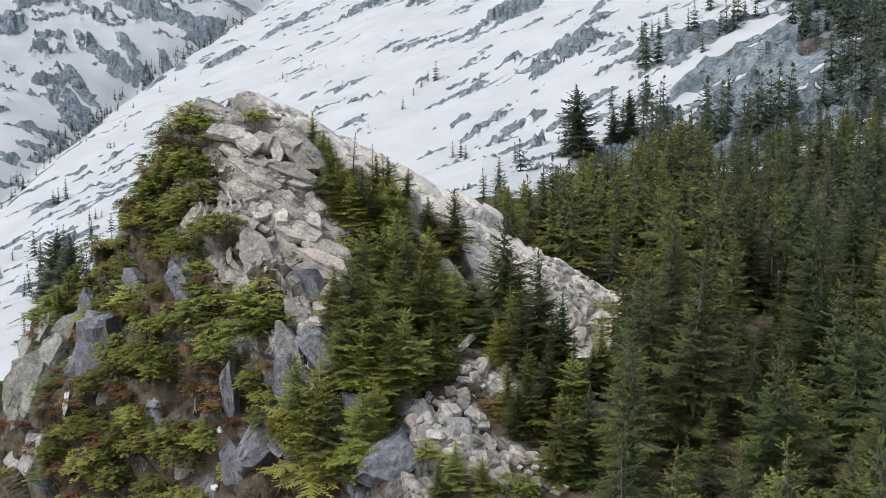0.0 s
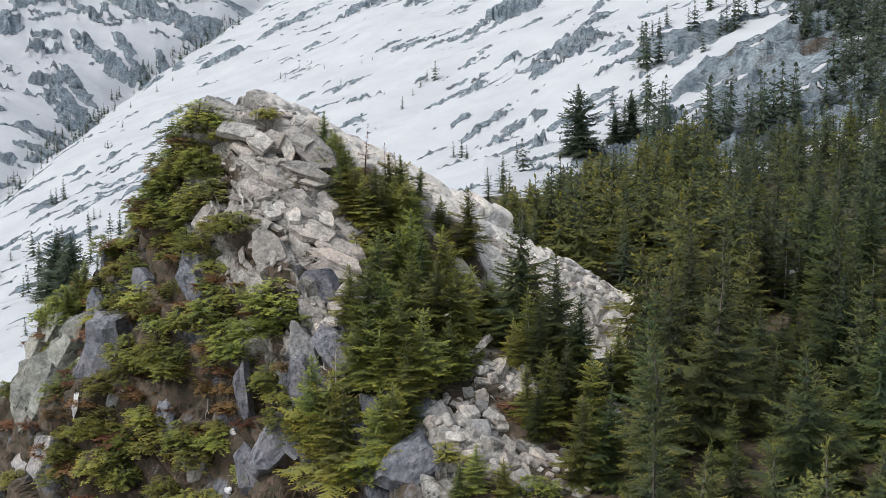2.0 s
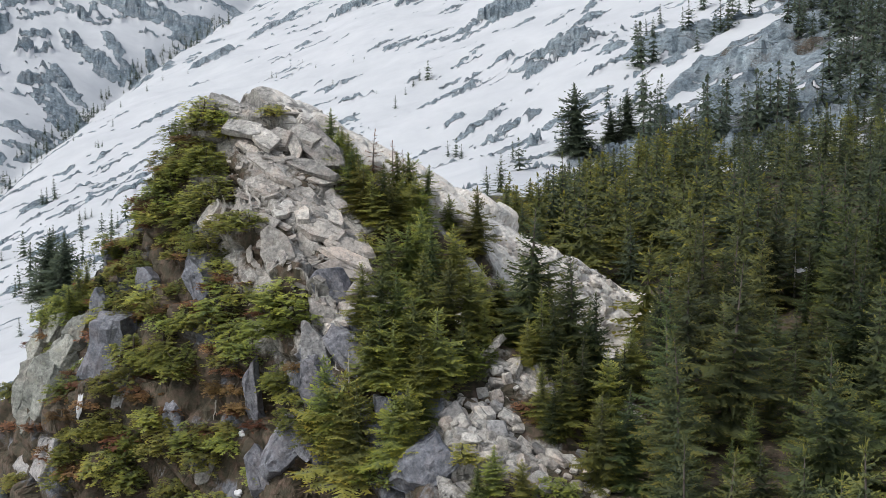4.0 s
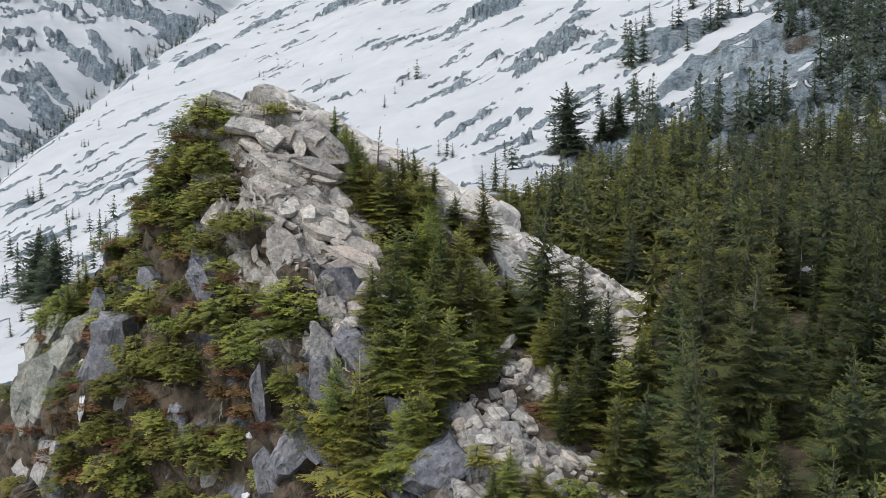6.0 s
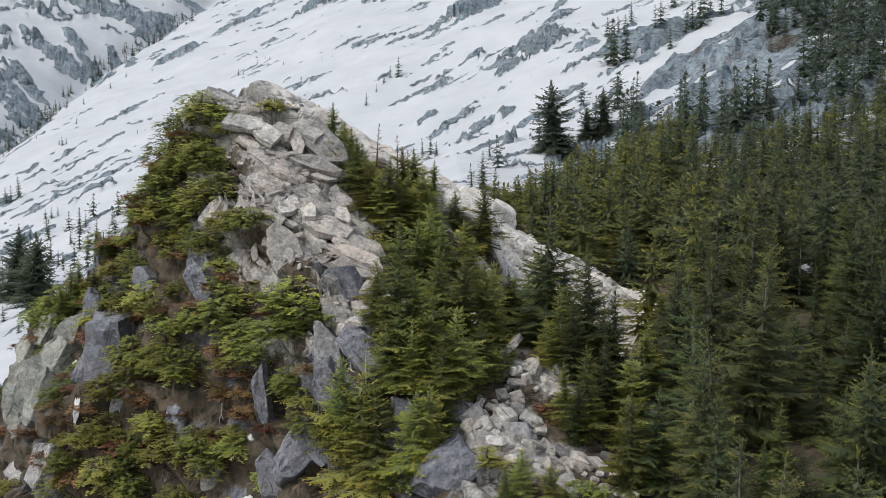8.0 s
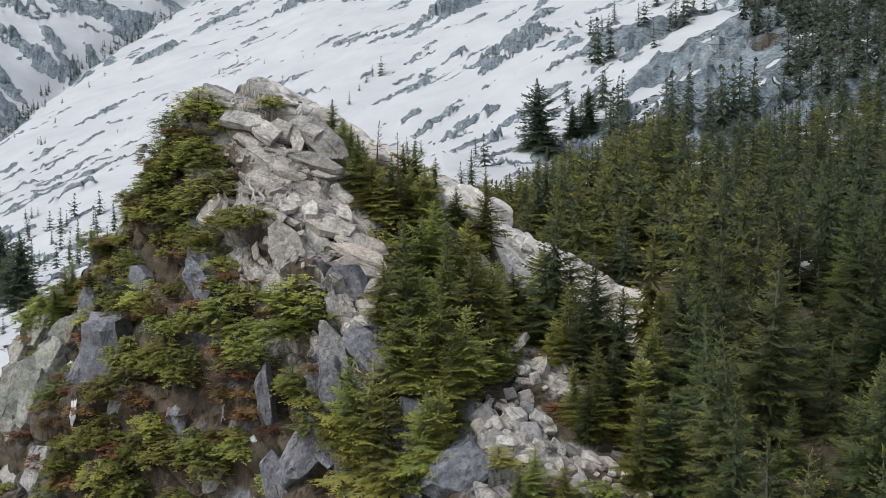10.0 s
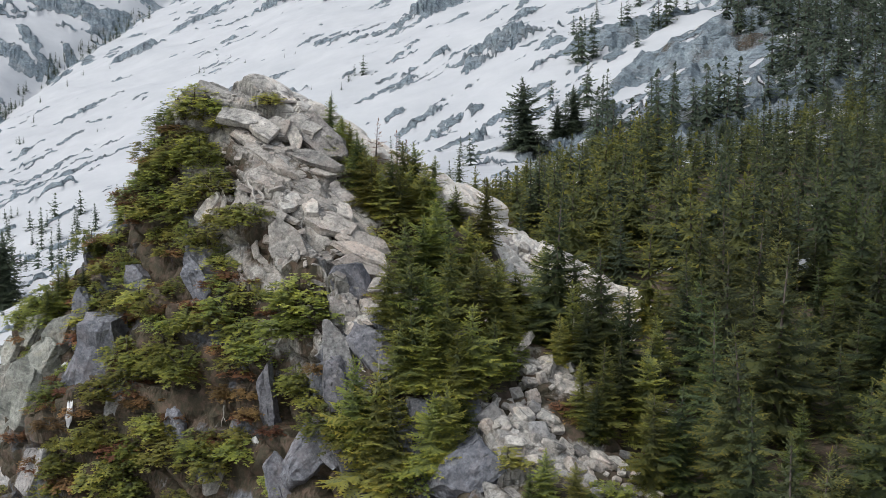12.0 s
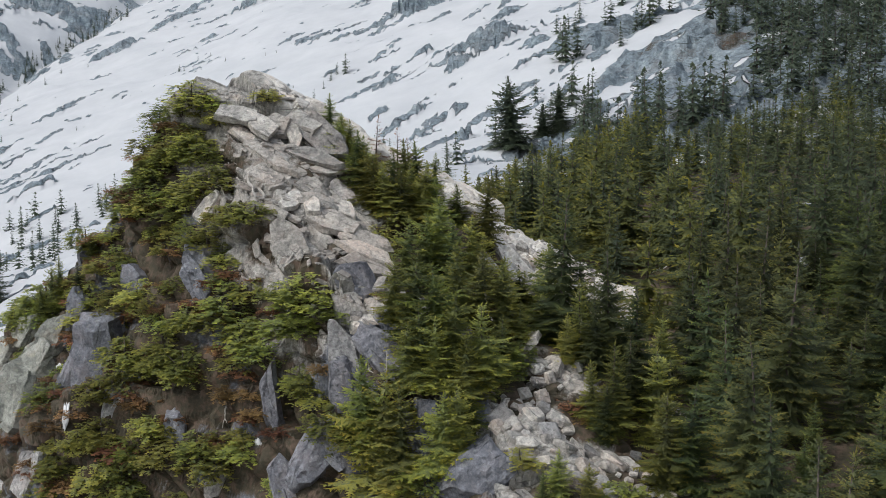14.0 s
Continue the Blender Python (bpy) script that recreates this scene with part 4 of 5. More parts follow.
heath = Stock([(lambda k=k: shrub("heath_shrub", "rusty brown low heath on the cliff ledges", "shrub", 1.6, 0.6, 61 + k, 170, 0.2, HEATH_LEAF, 5), 1.6) for k in range(3)])

CREST_TREES = [(-12.0, 136.9, 5.0), (-9.9, 132.9, 5.5), (-8.7, 131.1, 6.0), (-7.1, 129.4, 6.0), (-5.2, 129.8, 6.0), (-2.7, 130.9, 6.5), (-1.4, 130.0, 6.0), (-13.1, 139.9, 4.5), (-11.7, 139.7, 3.0), (-10.7, 137.9, 5.0), (-9.3, 132.8, 5.5), (-3.1, 137.1, 6.5), (-8.2, 130.0, 6.0), (-6.0, 131.6, 6.0), (-4.6, 136.0, 6.5), (-4.2, 134.1, 6.0), (-1.1, 137.7, 4.0), (1.6, 137.6, 5.0), (4.8, 135.5, 8.0)]
DRY_TREES = [(-7.8, 138.0, 6.0), (-5.3, 137.8, 5.5), (-4.2, 138.2, 4.5)]
FLANK_TREES = [(-1.6, 99.6, 6.0), (-0.4, 101.4, 4.5), (-5.0, 120.6, 7.0), (-3.0, 123.2, 7.0), (-1.5, 125.3, 7.0), (-0.2, 122.6, 7.0), (2.2, 125.6, 7.0), (3.4, 124.4, 7.0), (-5.0, 107.9, 8.0), (-2.9, 107.9, 8.0), (-0.8, 111.5, 8.0), (1.7, 113.7, 7.0), (3.7, 113.1, 7.0), (-6.7, 109.4, 6.0), (-4.4, 104.9, 8.0), (-1.8, 104.9, 8.0), (0.8, 104.9, 7.5), (3.3, 108.9, 5.5), (-3.3, 104.1, 6.0), (-0.7, 102.8, 6.5), (-5.9, 104.5, 6.0), (-8.1, 102.0, 10.0), (-9.5, 103.4, 8.0), (-6.5, 101.0, 9.0), (-2.9, 99.4, 6.5), (5.2, 123.5, 6.0)]
TALL_TREES = [(10.1, 118.0, 50.8), (14.4, 115.0, 46.4), (16.2, 112.5, 42.5), (12.4, 117.2, 44.5)]
TALUS_TREES = [(9.0, 125.2, 9.0), (14.7, 125.9, 9.0), (7.2, 125.3, 5.5), (9.1, 125.2, 5.5), (11.4, 130.7, 11.0), (9.4, 125.5, 7.0), (11.2, 112.5, 8.0), (12.3, 110.1, 8.0), (9.7, 110.7, 5.0), (7.5, 125.1, 5.0), (5.3, 112.2, 4.0), (12.5, 103.6, 9.0), (14.9, 106.6, 8.0), (21.4, 120.9, 8.0), (17.2, 105.6, 9.0), (15.3, 96.7, 9.0), (10.8, 104.6, 6.0), (11.6, 102.7, 5.5), (5.9, 93.5, 4.5), (8.3, 93.0, 4.0), (4.5, 92.5, 3.5)]
WOOD_EDGE_TREES = [(12.5, 291.3, 10.0), (12.5, 210.0, 8.0), (8.5, 262.3, 8.0), (12.9, 248.8, 8.0), (13.7, 204.8, 8.0), (17.5, 228.4, 7.0), (21.1, 210.0, 15.0), (29.1, 237.8, 14.0), (19.4, 208.1, 13.0), (29.3, 195.8, 15.0), (32.3, 239.9, 15.0), (40.4, 246.9, 15.0), (43.0, 238.1, 15.0), (56.2, 274.6, 17.0), (58.6, 273.5, 17.0), (57.7, 257.3, 16.0), (49.6, 254.1, 15.0), (50.7, 216.3, 15.0), (36.5, 210.0, 14.0), (46.6, 188.3, 14.0), (48.4, 187.8, 14.0), (51.6, 187.6, 13.0), (24.8, 206.3, 13.0), (19.9, 187.8, 13.0), (36.8, 195.1, 14.0), (42.4, 194.4, 14.0)]
WEST_TREES = [(-45.4, 145.0, 5.0), (-42.4, 140.9, 5.0), (-38.8, 145.4, 4.0), (-41.5, 144.2, 4.0), (-46.1, 143.7, 6.0), (-47.1, 142.9, 5.0)]
SLOPE_TREES = [(-29, 535, 6.6), (-15, 570, 9.8), (-19, 573, 6.2), (-22, 566, 5.6), (-25, 553, 4.3), (0, 430, 7.4), (-3, 433, 6.4), (2, 422, 5.8), (36, 387, 11.4), (56, 431, 8.5), (57, 404, 10.0), (70, 430, 5.3), (68, 428, 4.2), (98, 496, 11.2), (95, 493, 9.9), (93, 540, 9.4), (81, 502, 7.5), (79, 520, 9.0), (76, 494, 7.3), (83, 499, 8.7), (19, 377, 6.3), (20, 348, 10.3)]
BIG_TREES = [(40, 378, 23.8), (59, 397, 15.7), (53, 394, 12.5), (-127, 353, 22.0), (-104, 304, 20.0), (-121, 344, 15.0)]
SNOW_TREES = [(-113, 698, 4.8), (-110, 697, 3.5), (-200, 637, 5.2), (-203, 641, 4.0), (-198, 637, 3.9), (-161, 493, 5.6), (-164, 494, 4.6), (-159, 495, 4.1), (-192, 543, 10.2), (-194, 538, 7.9), (-196, 538, 7.3), (-206, 684, 4.9), (-220, 748, 4.6), (-212, 783, 5.6), (-208, 809, 4.1), (-60, 660, 2.6), (-84, 680, 3.0), (-40, 569, 2.5), (-69, 635, 2.5), (-97, 718, 2.8), (-54, 661, 2.3), (-155, 621, 2.8), (-225, 670, 2.8), (-190, 809, 3.3)]
GULLY_TREES = [(-236, 765, 7.1), (-249, 771, 7.9), (-252, 757, 7.0), (-251, 731, 6.8), (-249, 873, 8.9), (-247, 881, 9.9), (-247, 897, 8.2), (-237, 945, 9.6), (-236, 956, 9.6), (-198, 993, 10.9), (-202, 988, 7.9), (-250, 787, 8.1), (-252, 714, 5.9), (-164, 435, 13.8), (-109, 327, 11.9), (-129, 351, 11.1), (-103, 268, 4.9), (-95, 262, 4.2), (-98, 283, 3.9), (-113, 302, 4.8), (-160, 414, 11.0)]
LEDGE_SHRUBS = [(-27.8, 140.7, 1.8), (-29.0, 142.0, 3.4), (-25.4, 139.4, 2.6), (-29.6, 140.5, 2.3), (-32.0, 141.6, 2.4), (-29.8, 138.9, 3.1), (-32.5, 140.5, 2.7), (-30.1, 138.6, 2.7), (-32.7, 138.1, 2.4), (-34.8, 138.3, 2.4), (-29.8, 134.0, 2.5), (-34.0, 137.5, 2.5), (-38.6, 142.9, 2.3), (-31.1, 133.5, 2.0), (-28.4, 133.2, 2.6), (-20.0, 140.1, 2.1), (-23.0, 126.9, 1.7), (-22.4, 125.1, 3.1), (-20.4, 124.0, 2.6), (-24.9, 128.3, 2.3), (-23.7, 125.0, 2.3), (-15.0, 114.5, 3.4), (-13.6, 112.3, 2.9), (-16.2, 114.9, 2.6), (-40.4, 135.3, 2.2), (-36.5, 133.9, 2.3), (-31.6, 126.3, 2.3), (-27.8, 123.0, 2.1), (-33.3, 128.1, 2.0), (-43.2, 144.4, 2.6)]
FACE_SHRUBS = [(-39.2, 139.4, 2.6), (-29.5, 122.2, 3.1), (-32.1, 125.1, 2.9), (-27.4, 120.7, 2.9), (-15.4, 112.5, 2.6), (-16.2, 113.8, 2.9), (-14.0, 109.7, 2.3), (-14.7, 110.9, 2.6), (-36.7, 124.9, 3.1), (-38.9, 123.8, 2.9), (-33.5, 122.1, 3.1), (-30.6, 120.7, 2.9), (-27.5, 120.5, 3.1), (-29.1, 119.1, 3.4), (-20.9, 113.6, 2.6), (-17.2, 108.4, 2.1), (-55.3, 143.6, 2.3), (-50.5, 132.3, 2.6), (-7.8, 108.7, 1.7), (3.2, 96.5, 2.1), (-0.7, 98.7, 1.7), (10.9, 94.8, 2.6), (-35.6, 131.3, 2.1), (-30.3, 143.3, 2.3), (-26.6, 140.6, 2.3)]
DARK_SHRUBS = [(-35.9, 139.6, 1.9), (-32.3, 135.8, 1.9), (-36.3, 137.9, 1.7), (-28.2, 130.7, 1.6), (-34.4, 136.5, 2.0), (-27.6, 128.9, 2.0), (-29.4, 127.9, 2.0), (-24.4, 121.1, 3.1), (-21.5, 118.4, 3.1), (-19.7, 118.7, 2.9), (-23.1, 121.0, 3.1), (-18.6, 115.0, 2.6), (-26.6, 123.0, 2.9), (-25.6, 117.0, 3.4), (-33.8, 120.8, 3.2), (-37.0, 121.1, 3.1), (-41.6, 123.9, 3.1), (-23.6, 115.5, 2.9), (-12.0, 105.8, 2.9), (-32.9, 142.4, 2.3), (-35.2, 143.1, 2.3), (-37.6, 143.4, 2.3), (-27.0, 136.4, 2.3), (-23.4, 122.9, 2.3), (-20.6, 120.7, 2.3)]
FLANK_SHRUBS = [(-7.7, 126.5, 2.6), (-6.0, 129.2, 2.6), (-4.3, 136.0, 2.6), (-8.4, 132.1, 2.6), (-9.7, 136.9, 2.6), (0.3, 114.3, 2.6), (-4.5, 107.4, 3.1), (-1.3, 107.1, 3.1), (2.0, 109.4, 3.1), (3.6, 109.1, 2.6), (0.8, 104.3, 2.6), (-3.3, 104.0, 2.6), (4.8, 111.1, 2.3), (6.0, 126.2, 2.6), (8.5, 125.7, 2.6), (-7.5, 104.0, 2.6), (-4.9, 103.0, 2.3), (-8.5, 103.0, 2.9), (-10.2, 104.1, 2.9), (-6.9, 102.4, 2.9), (-4.7, 99.8, 2.6)]
HEATH_SPOTS = [(-39.4, 139.8, 1.8), (-31.1, 129.8, 1.8), (-30.8, 125.5, 1.5), (-25.0, 124.8, 1.5), (-26.8, 120.7, 2.0), (-21.3, 116.9, 2.0), (-22.6, 117.5, 2.2), (-20.4, 114.7, 1.8), (-43.3, 132.1, 2.2), (-42.9, 126.6, 2.2), (-43.9, 125.5, 2.0), (-32.9, 122.8, 2.0), (-31.5, 122.2, 1.8), (-13.3, 109.2, 1.6), (-16.8, 109.3, 1.6), (-48.8, 134.0, 2.0), (-53.9, 140.3, 2.0), (-26.7, 123.9, 1.4), (-41.1, 139.2, 1.4), (-33.6, 123.4, 1.6), (-23.7, 116.6, 1.8), (-28.6, 120.2, 1.6), (8.8, 105.2, 1.6), (9.8, 104.7, 1.4), (-20.1, 121.6, 1.2), (-29.8, 133.2, 1.2), (-8.1, 112.8, 1.0), (-20.4, 115.1, 1.8), (-22.6, 117.3, 1.8), (-40.0, 125.8, 1.6)]


def plant(stock, spots, seed, group, fall=0.3, flat=1.0):
    for i, (x, y, size) in enumerate(spots):
        stock.put(x, y, size, seed + 7 * i, fall, flat, group)


plant(bushy_trees, CREST_TREES, 1, "trees on the rocky knob")
plant(dry_trees, DRY_TREES, 2, "trees on the rocky knob")
plant(bushy_trees, FLANK_TREES, 3, "trees on the rocky knob")
plant(near_trees, TALUS_TREES, 4, "trees beside the talus")
for i, (x, y, top) in enumerate(TALL_TREES):
    near_trees.put(x, y, top - ground_at(x, y), 40 + i, 0.3, 1.0, "trees beside the talus", 3)
plant(mid_trees, WOOD_EDGE_TREES, 5, "slope forest")
plant(near_trees, WEST_TREES, 6, "trees on the rocky knob")
plant(big_trees, BIG_TREES, 15, "trees on the snow slope", 0.6)
plant(far_trees, SLOPE_TREES, 7, "trees on the snow slope", 0.6)
plant(far_trees, SNOW_TREES, 8, "trees on the snow slope", 0.6)
plant(far_trees, GULLY_TREES, 9, "trees along the gully", 0.6)
plant(shrubs, LEDGE_SHRUBS, 10, "shrubs on the rock face", 0.5)
plant(shrubs, FACE_SHRUBS, 11, "shrubs on the rock face", 0.5)
plant(dark_shrubs, DARK_SHRUBS, 12, "shrubs on the rock face", 0.5)
plant(dark_shrubs, FLANK_SHRUBS, 13, "shrubs under the trees", 0.4)
plant(heath, HEATH_SPOTS, 14, "heath on the ledges", 0.2)


def west_face(x, y):
    dx = float(np.interp(y, CREST_Y, CREST_X)) - x
    patch = float(fbm(np.array([x / 6]), np.array([y / 6]), np.array([0.3]), 161, 2)[0])
    if any(math.hypot(x - a, y + 0.8 - b) < 0.75 * r + 0.5 for a, b, r in CLIFFS):
        return False
    return 2.5 < dx < 22 and patch > -0.45


def darts(box, gap, seed, accept):
    rng, out = random.Random(seed), []
    for _ in range(3500):
        x, y = rng.uniform(box[0], box[2]), rng.uniform(box[1], box[3])
        if accept(x, y) and all(math.hypot(x - a, y - b) > gap for a, b in out):
            out.append((x, y))
    return out


for i, (x, y) in enumerate(darts((-54, 108, -16, 150), 1.9, 76, west_face)):
    (shrubs, heath, dark_shrubs, shrubs, dark_shrubs)[i % 5].put(x, y, 1.9 + 0.28 * (i * 7 % 6), 3 * i, 0.4, 1.0, "shrubs on the rock face")


def heath_ledge(x, y):
    patch = float(fbm(np.array([x / 5]), np.array([y / 5]), np.array([0.8]), 163, 2)[0])
    return 2.0 < float(np.interp(y, CREST_Y, CREST_X)) - x < 24 and patch > -0.05 and not any(math.hypot(x - a, y - b) < 0.7 * r for a, b, r in CLIFFS)


for i, (x, y) in enumerate(darts((-54, 108, -16, 146), 2.4, 83, heath_ledge)[:60]):
    heath.put(x, y, 1.2 + 0.2 * (i % 5), 5 * i, 0.2, 1.0, "heath on the ledges")


# ---- forest on the bench ----
def scatter(box, gap, seed, accept):
    """Points in a box no closer together than gap, by throwing darts."""
    rng, cells, out = random.Random(seed), {}, []
    x0, y0, x1, y1 = box
    for _ in range(int((x1 - x0) * (y1 - y0) / gap**2 * 6)):
        x, y = rng.uniform(x0, x1), rng.uniform(y0, y1)
        i, j = int(x // gap), int(y // gap)
        if any(math.hypot(x - a, y - b) < gap for di in (-1, 0, 1) for dj in (-1, 0, 1) for a, b in cells.get((i + di, j + dj), ())):
            continue
        if accept(x, y):
            cells.setdefault((i, j), []).append((x, y))
            out.append((x, y))
    return out


def height_over(x, y):
    """How far the knob stands over the bench and the slope at a place."""
    xs, ys = np.array([float(x)]), np.array([float(y)])
    return float((knob(xs, ys) - soft_max(snow_slope(xs, ys), bench(xs, ys), 10))[0])


def in_view(x, y, wide=4.0):
    return -0.47 * (y + 8) - wide < x < 0.53 * (y + 8) + wide


def wood(x, y):
    return in_view(x, y) and x > (17 if y < 106 else 10) and height_over(x, y) < (-1.8 if 118 < y < 190 else -0.5) and (y < 300 or x - 51 - 0.58 * (y - 380) > -15)


def tall(x, y, want):
    """A tree's height, kept under the roofline of the wood, which falls off toward the snow."""
    slope = float(np.interp(x / y, (0.0, 0.06, 0.10, 0.135, 0.165, 0.205, 0.235, 0.28, 0.38), (-0.06, -0.064, -0.046, -0.036, -0.024, -0.002, -0.022, -0.012, 0.03)))
    return min(want, 60 + slope * y - ground_at(x, y))


def below_ridge(x, y):
    """The trees below the pale ridge stay low, so that its foot stands clear of them."""
    side = (x - 8.2) / (y + 4.6)
    return 60.9 + float(np.interp(side, (0.0, 0.06, 0.085, 0.112, 0.128, 0.15), (-0.13, -0.15, -0.205, -0.205, -0.165, -0.05))) * (y + 4.6)


def forest_height():
    return rng.uniform(13, 18.5) if rng.random() < 0.45 else rng.uniform(6.5, 12)


rng = random.Random(7)
for x, y in scatter((8, 58, 60, 150), 4.7, 71, wood):
    high = min(forest_height(), below_ridge(x, y) - ground_at(x, y))
    if high > 2.2:
        forest_trees.put(x, y, high, rng.randrange(999), 0.3, 1.0, "slope forest")


def upper_wood(x, y):
    s = x - 51 - 0.58 * (y - 380)
    clump = float(fbm(np.array([x / 28]), np.array([y / 28]), np.array([0.5]), 151, 2)[0])
    bare = 372 < y < 440 and 0.215 < x / y < 0.325
    if s < -8:
        return y > 400 and s > -58 and x / y > 0.15 and clump > 0.5
    return in_view(x, y) and x / y > 0.16 and clump + 0.006 * s + 3.0 * max(0.0, x / y - 0.3) > (0.8 if bare else 0.02)


def woodland(name, label, stock, spots, height, fall, kinds=None, stout=0.0):
    """A wood too far off to count: the crowns and trunks of many trees in one mesh, each tree of its own tone."""
    verts, faces, growth_shade, slot, mats, base = [], [], [], [], [BARK], 0
    for x, y in spots:
        ob, size, _ = stock.kinds[(kinds or range(len(stock.kinds)))[rng.randrange(len(kinds or stock.kinds))]]
        leaf_tone = rng.choice((0.45, 0.7, 0.9, 1.1, 1.35))
        high = height(x, y)
        girth = max(high, stout)
        m = np.array(upright(x, y, girth / size, rng.randrange(9999), fall, high / girth))
        for child in ob.children:
            me = child.data
            co = np.empty(len(me.vertices) * 3)
            me.vertices.foreach_get("co", co)
            co = co.reshape(-1, 3) @ m[:3, :3].T + m[:3, 3]
            verts.append(co)
            if me.materials[0] not in mats:
                mats.append(me.materials[0])
            which = mats.index(me.materials[0])
            for p in me.polygons:
                faces.append([v + base for v in p.vertices])
                slot.append(which)
            g = np.zeros(len(me.vertices) * 4)
            if which:
                me.color_attributes["growth_shade"].data.foreach_get("color", g)
            growth_shade.append(np.clip(g * leaf_tone, 0, 1))
            base += len(me.vertices)
    me = bpy.data.meshes.new(name)
    me.from_pydata(np.vstack(verts).tolist(), [], faces)
    me.color_attributes.new("growth_shade", "FLOAT_COLOR", "POINT").data.foreach_set("color", np.concatenate(growth_shade))
    for mat in mats:
        me.materials.append(mat)
    me.polygons.foreach_set("material_index", slot)
    return tagged(new(name, me), label, "wood", "", "stuff")


# trees on this side take the sunlit needle colour, the rest the shaded one
def sunny_side(x, y):
    return x / y < 0.21


def edge_height(x, y):
    return min(rng.uniform(9, 17), max(4, tall(x, y, 99)))


MIDDLE = [(x, y) for x, y in scatter((8, 150, 130, 240), 6.3, 72, wood) if tall(x, y, 20) > 4]
FAR_EDGE = [(x, y) for x, y in scatter((8, 240, 150, 335), 6.8, 74, wood) if tall(x, y, 20) > 5]
BRIGHT, SHADY = [p for p in MIDDLE + FAR_EDGE if sunny_side(*p)], [p for p in MIDDLE + FAR_EDGE if not sunny_side(*p)]
woodland("olive_wood", "dense olive-green conifers on the bench before the snow", mid_trees, BRIGHT, edge_height, 0.3, (0, 2, 0, 2, 1), 11.0)
woodland("dark_wood", "dense dark conifer wood at the end of the bench", mid_trees, SHADY, edge_height, 0.3, (1, 3, 1, 3, 0), 11.0)
woodland("valley_wood", "dark conifers standing in snow on the valley side", far_trees,
         scatter((-235, 300, -105, 470), 7.0, 77, lambda x, y: float(fbm(np.array([x / 25]), np.array([y / 25]), np.array([0.2]), 171, 2)[0]) > 0.32), lambda x, y: rng.uniform(5, 11), 0.5)
woodland("gully_wood", "low dark conifers lining the gully", far_trees,
         scatter((-275, 560, -190, 1060), 5.0, 78, lambda x, y: -9 < x - float(np.interp(y, (400, 655, 860, 1080), (-262, -251, -250, -211))) < 7 and float(fbm(np.array([x / 20]), np.array([y / 20]), np.array([0.2]), 181, 2)[0]) > -0.15), lambda x, y: rng.uniform(3, 8), 0.5)
woodland("upper_wood", "scattered dark conifers on the rocky upper slope", far_trees, scatter((30, 330, 330, 640), 5.7, 73, upper_wood), lambda x, y: rng.uniform(9, 20), 0.6)


# ---- boulders, snow and dead wood ----
def boulder(x, y, z, length, width, spin, mat=ROCK):
    ROCK_SEED[0] += 1
    rng = random.Random(ROCK_SEED[0])
    length, width = 0.88 * length, 0.88 * width
    thick = min(length, width) * rng.uniform(0.45, 0.7)
    return rock_thing("boulder", hull(length, width, thick, ROCK_SEED[0], 2, 0.04), (mat, GREY_ROCK)[ROCK_SEED[0] % 3 == 0], x, y, z, spin, -thick * 0.12, "pale angular granite boulder in the talus", "rock", "talus boulders", (rng.uniform(-14, 14), rng.uniform(-14, 14)))


def snow_patch(x, y, z, wide, tall):
    ROCK_SEED[0] += 1
    rng = random.Random(ROCK_SEED[0])
    bm = bmesh.new()
    bmesh.ops.create_icosphere(bm, subdivisions=3, radius=1.0)
    for v in bm.verts:
        k = 1 + 0.75 * noise.noise(v.co * 2.3 + Vector((ROCK_SEED[0], 0, 0)))
        v.co = Vector((v.co.x * wide * 0.8, v.co.y * tall * 0.8, v.co.z * 0.13)) * k
    for f in bm.faces:
        f.smooth = True
    return rock_thing("snow_patch", bm, SNOW, x, y, z, rng.uniform(-15, 15), -0.05, "small leftover patch of old white snow on a ledge", "snow", "snow patches on the knob")


def dead_branch(start, end):
    """A crooked bleached root or branch lying against the rock, with two side shoots."""
    ROCK_SEED[0] += 1
    rng = random.Random(ROCK_SEED[0])
    a, b = Vector(start), Vector(end)
    long = (b - a).length
    off = slope_frame(a.x, a.y).to_3x3() @ Vector((0, 0, 0.12))
    line = [a.lerp(b, i / 7) + off + Vector([rng.uniform(-0.05, 0.05) * long for _ in range(3)]) * (0 < i < 7) for i in range(8)]
    bm = bmesh.new()
    tube(bm, line, 0.05 + 0.025 * long)
    for i in (2, 4):
        side = Vector([rng.uniform(-1, 1) for _ in range(3)]).normalized() * long * 0.3
        tube(bm, [line[i], line[i] + side * 0.5 + off * 0.4, line[i] + side + off], 0.03 + 0.012 * long, 4)
    me = bpy.data.meshes.new("dead_branch")
    bm.to_mesh(me)
    bm.free()
    me.materials.append(DEAD_WOOD)
    return tagged(new("dead_branch", me), "bleached crooked dead branch lying on the rock", "branch", "dead wood on the knob")


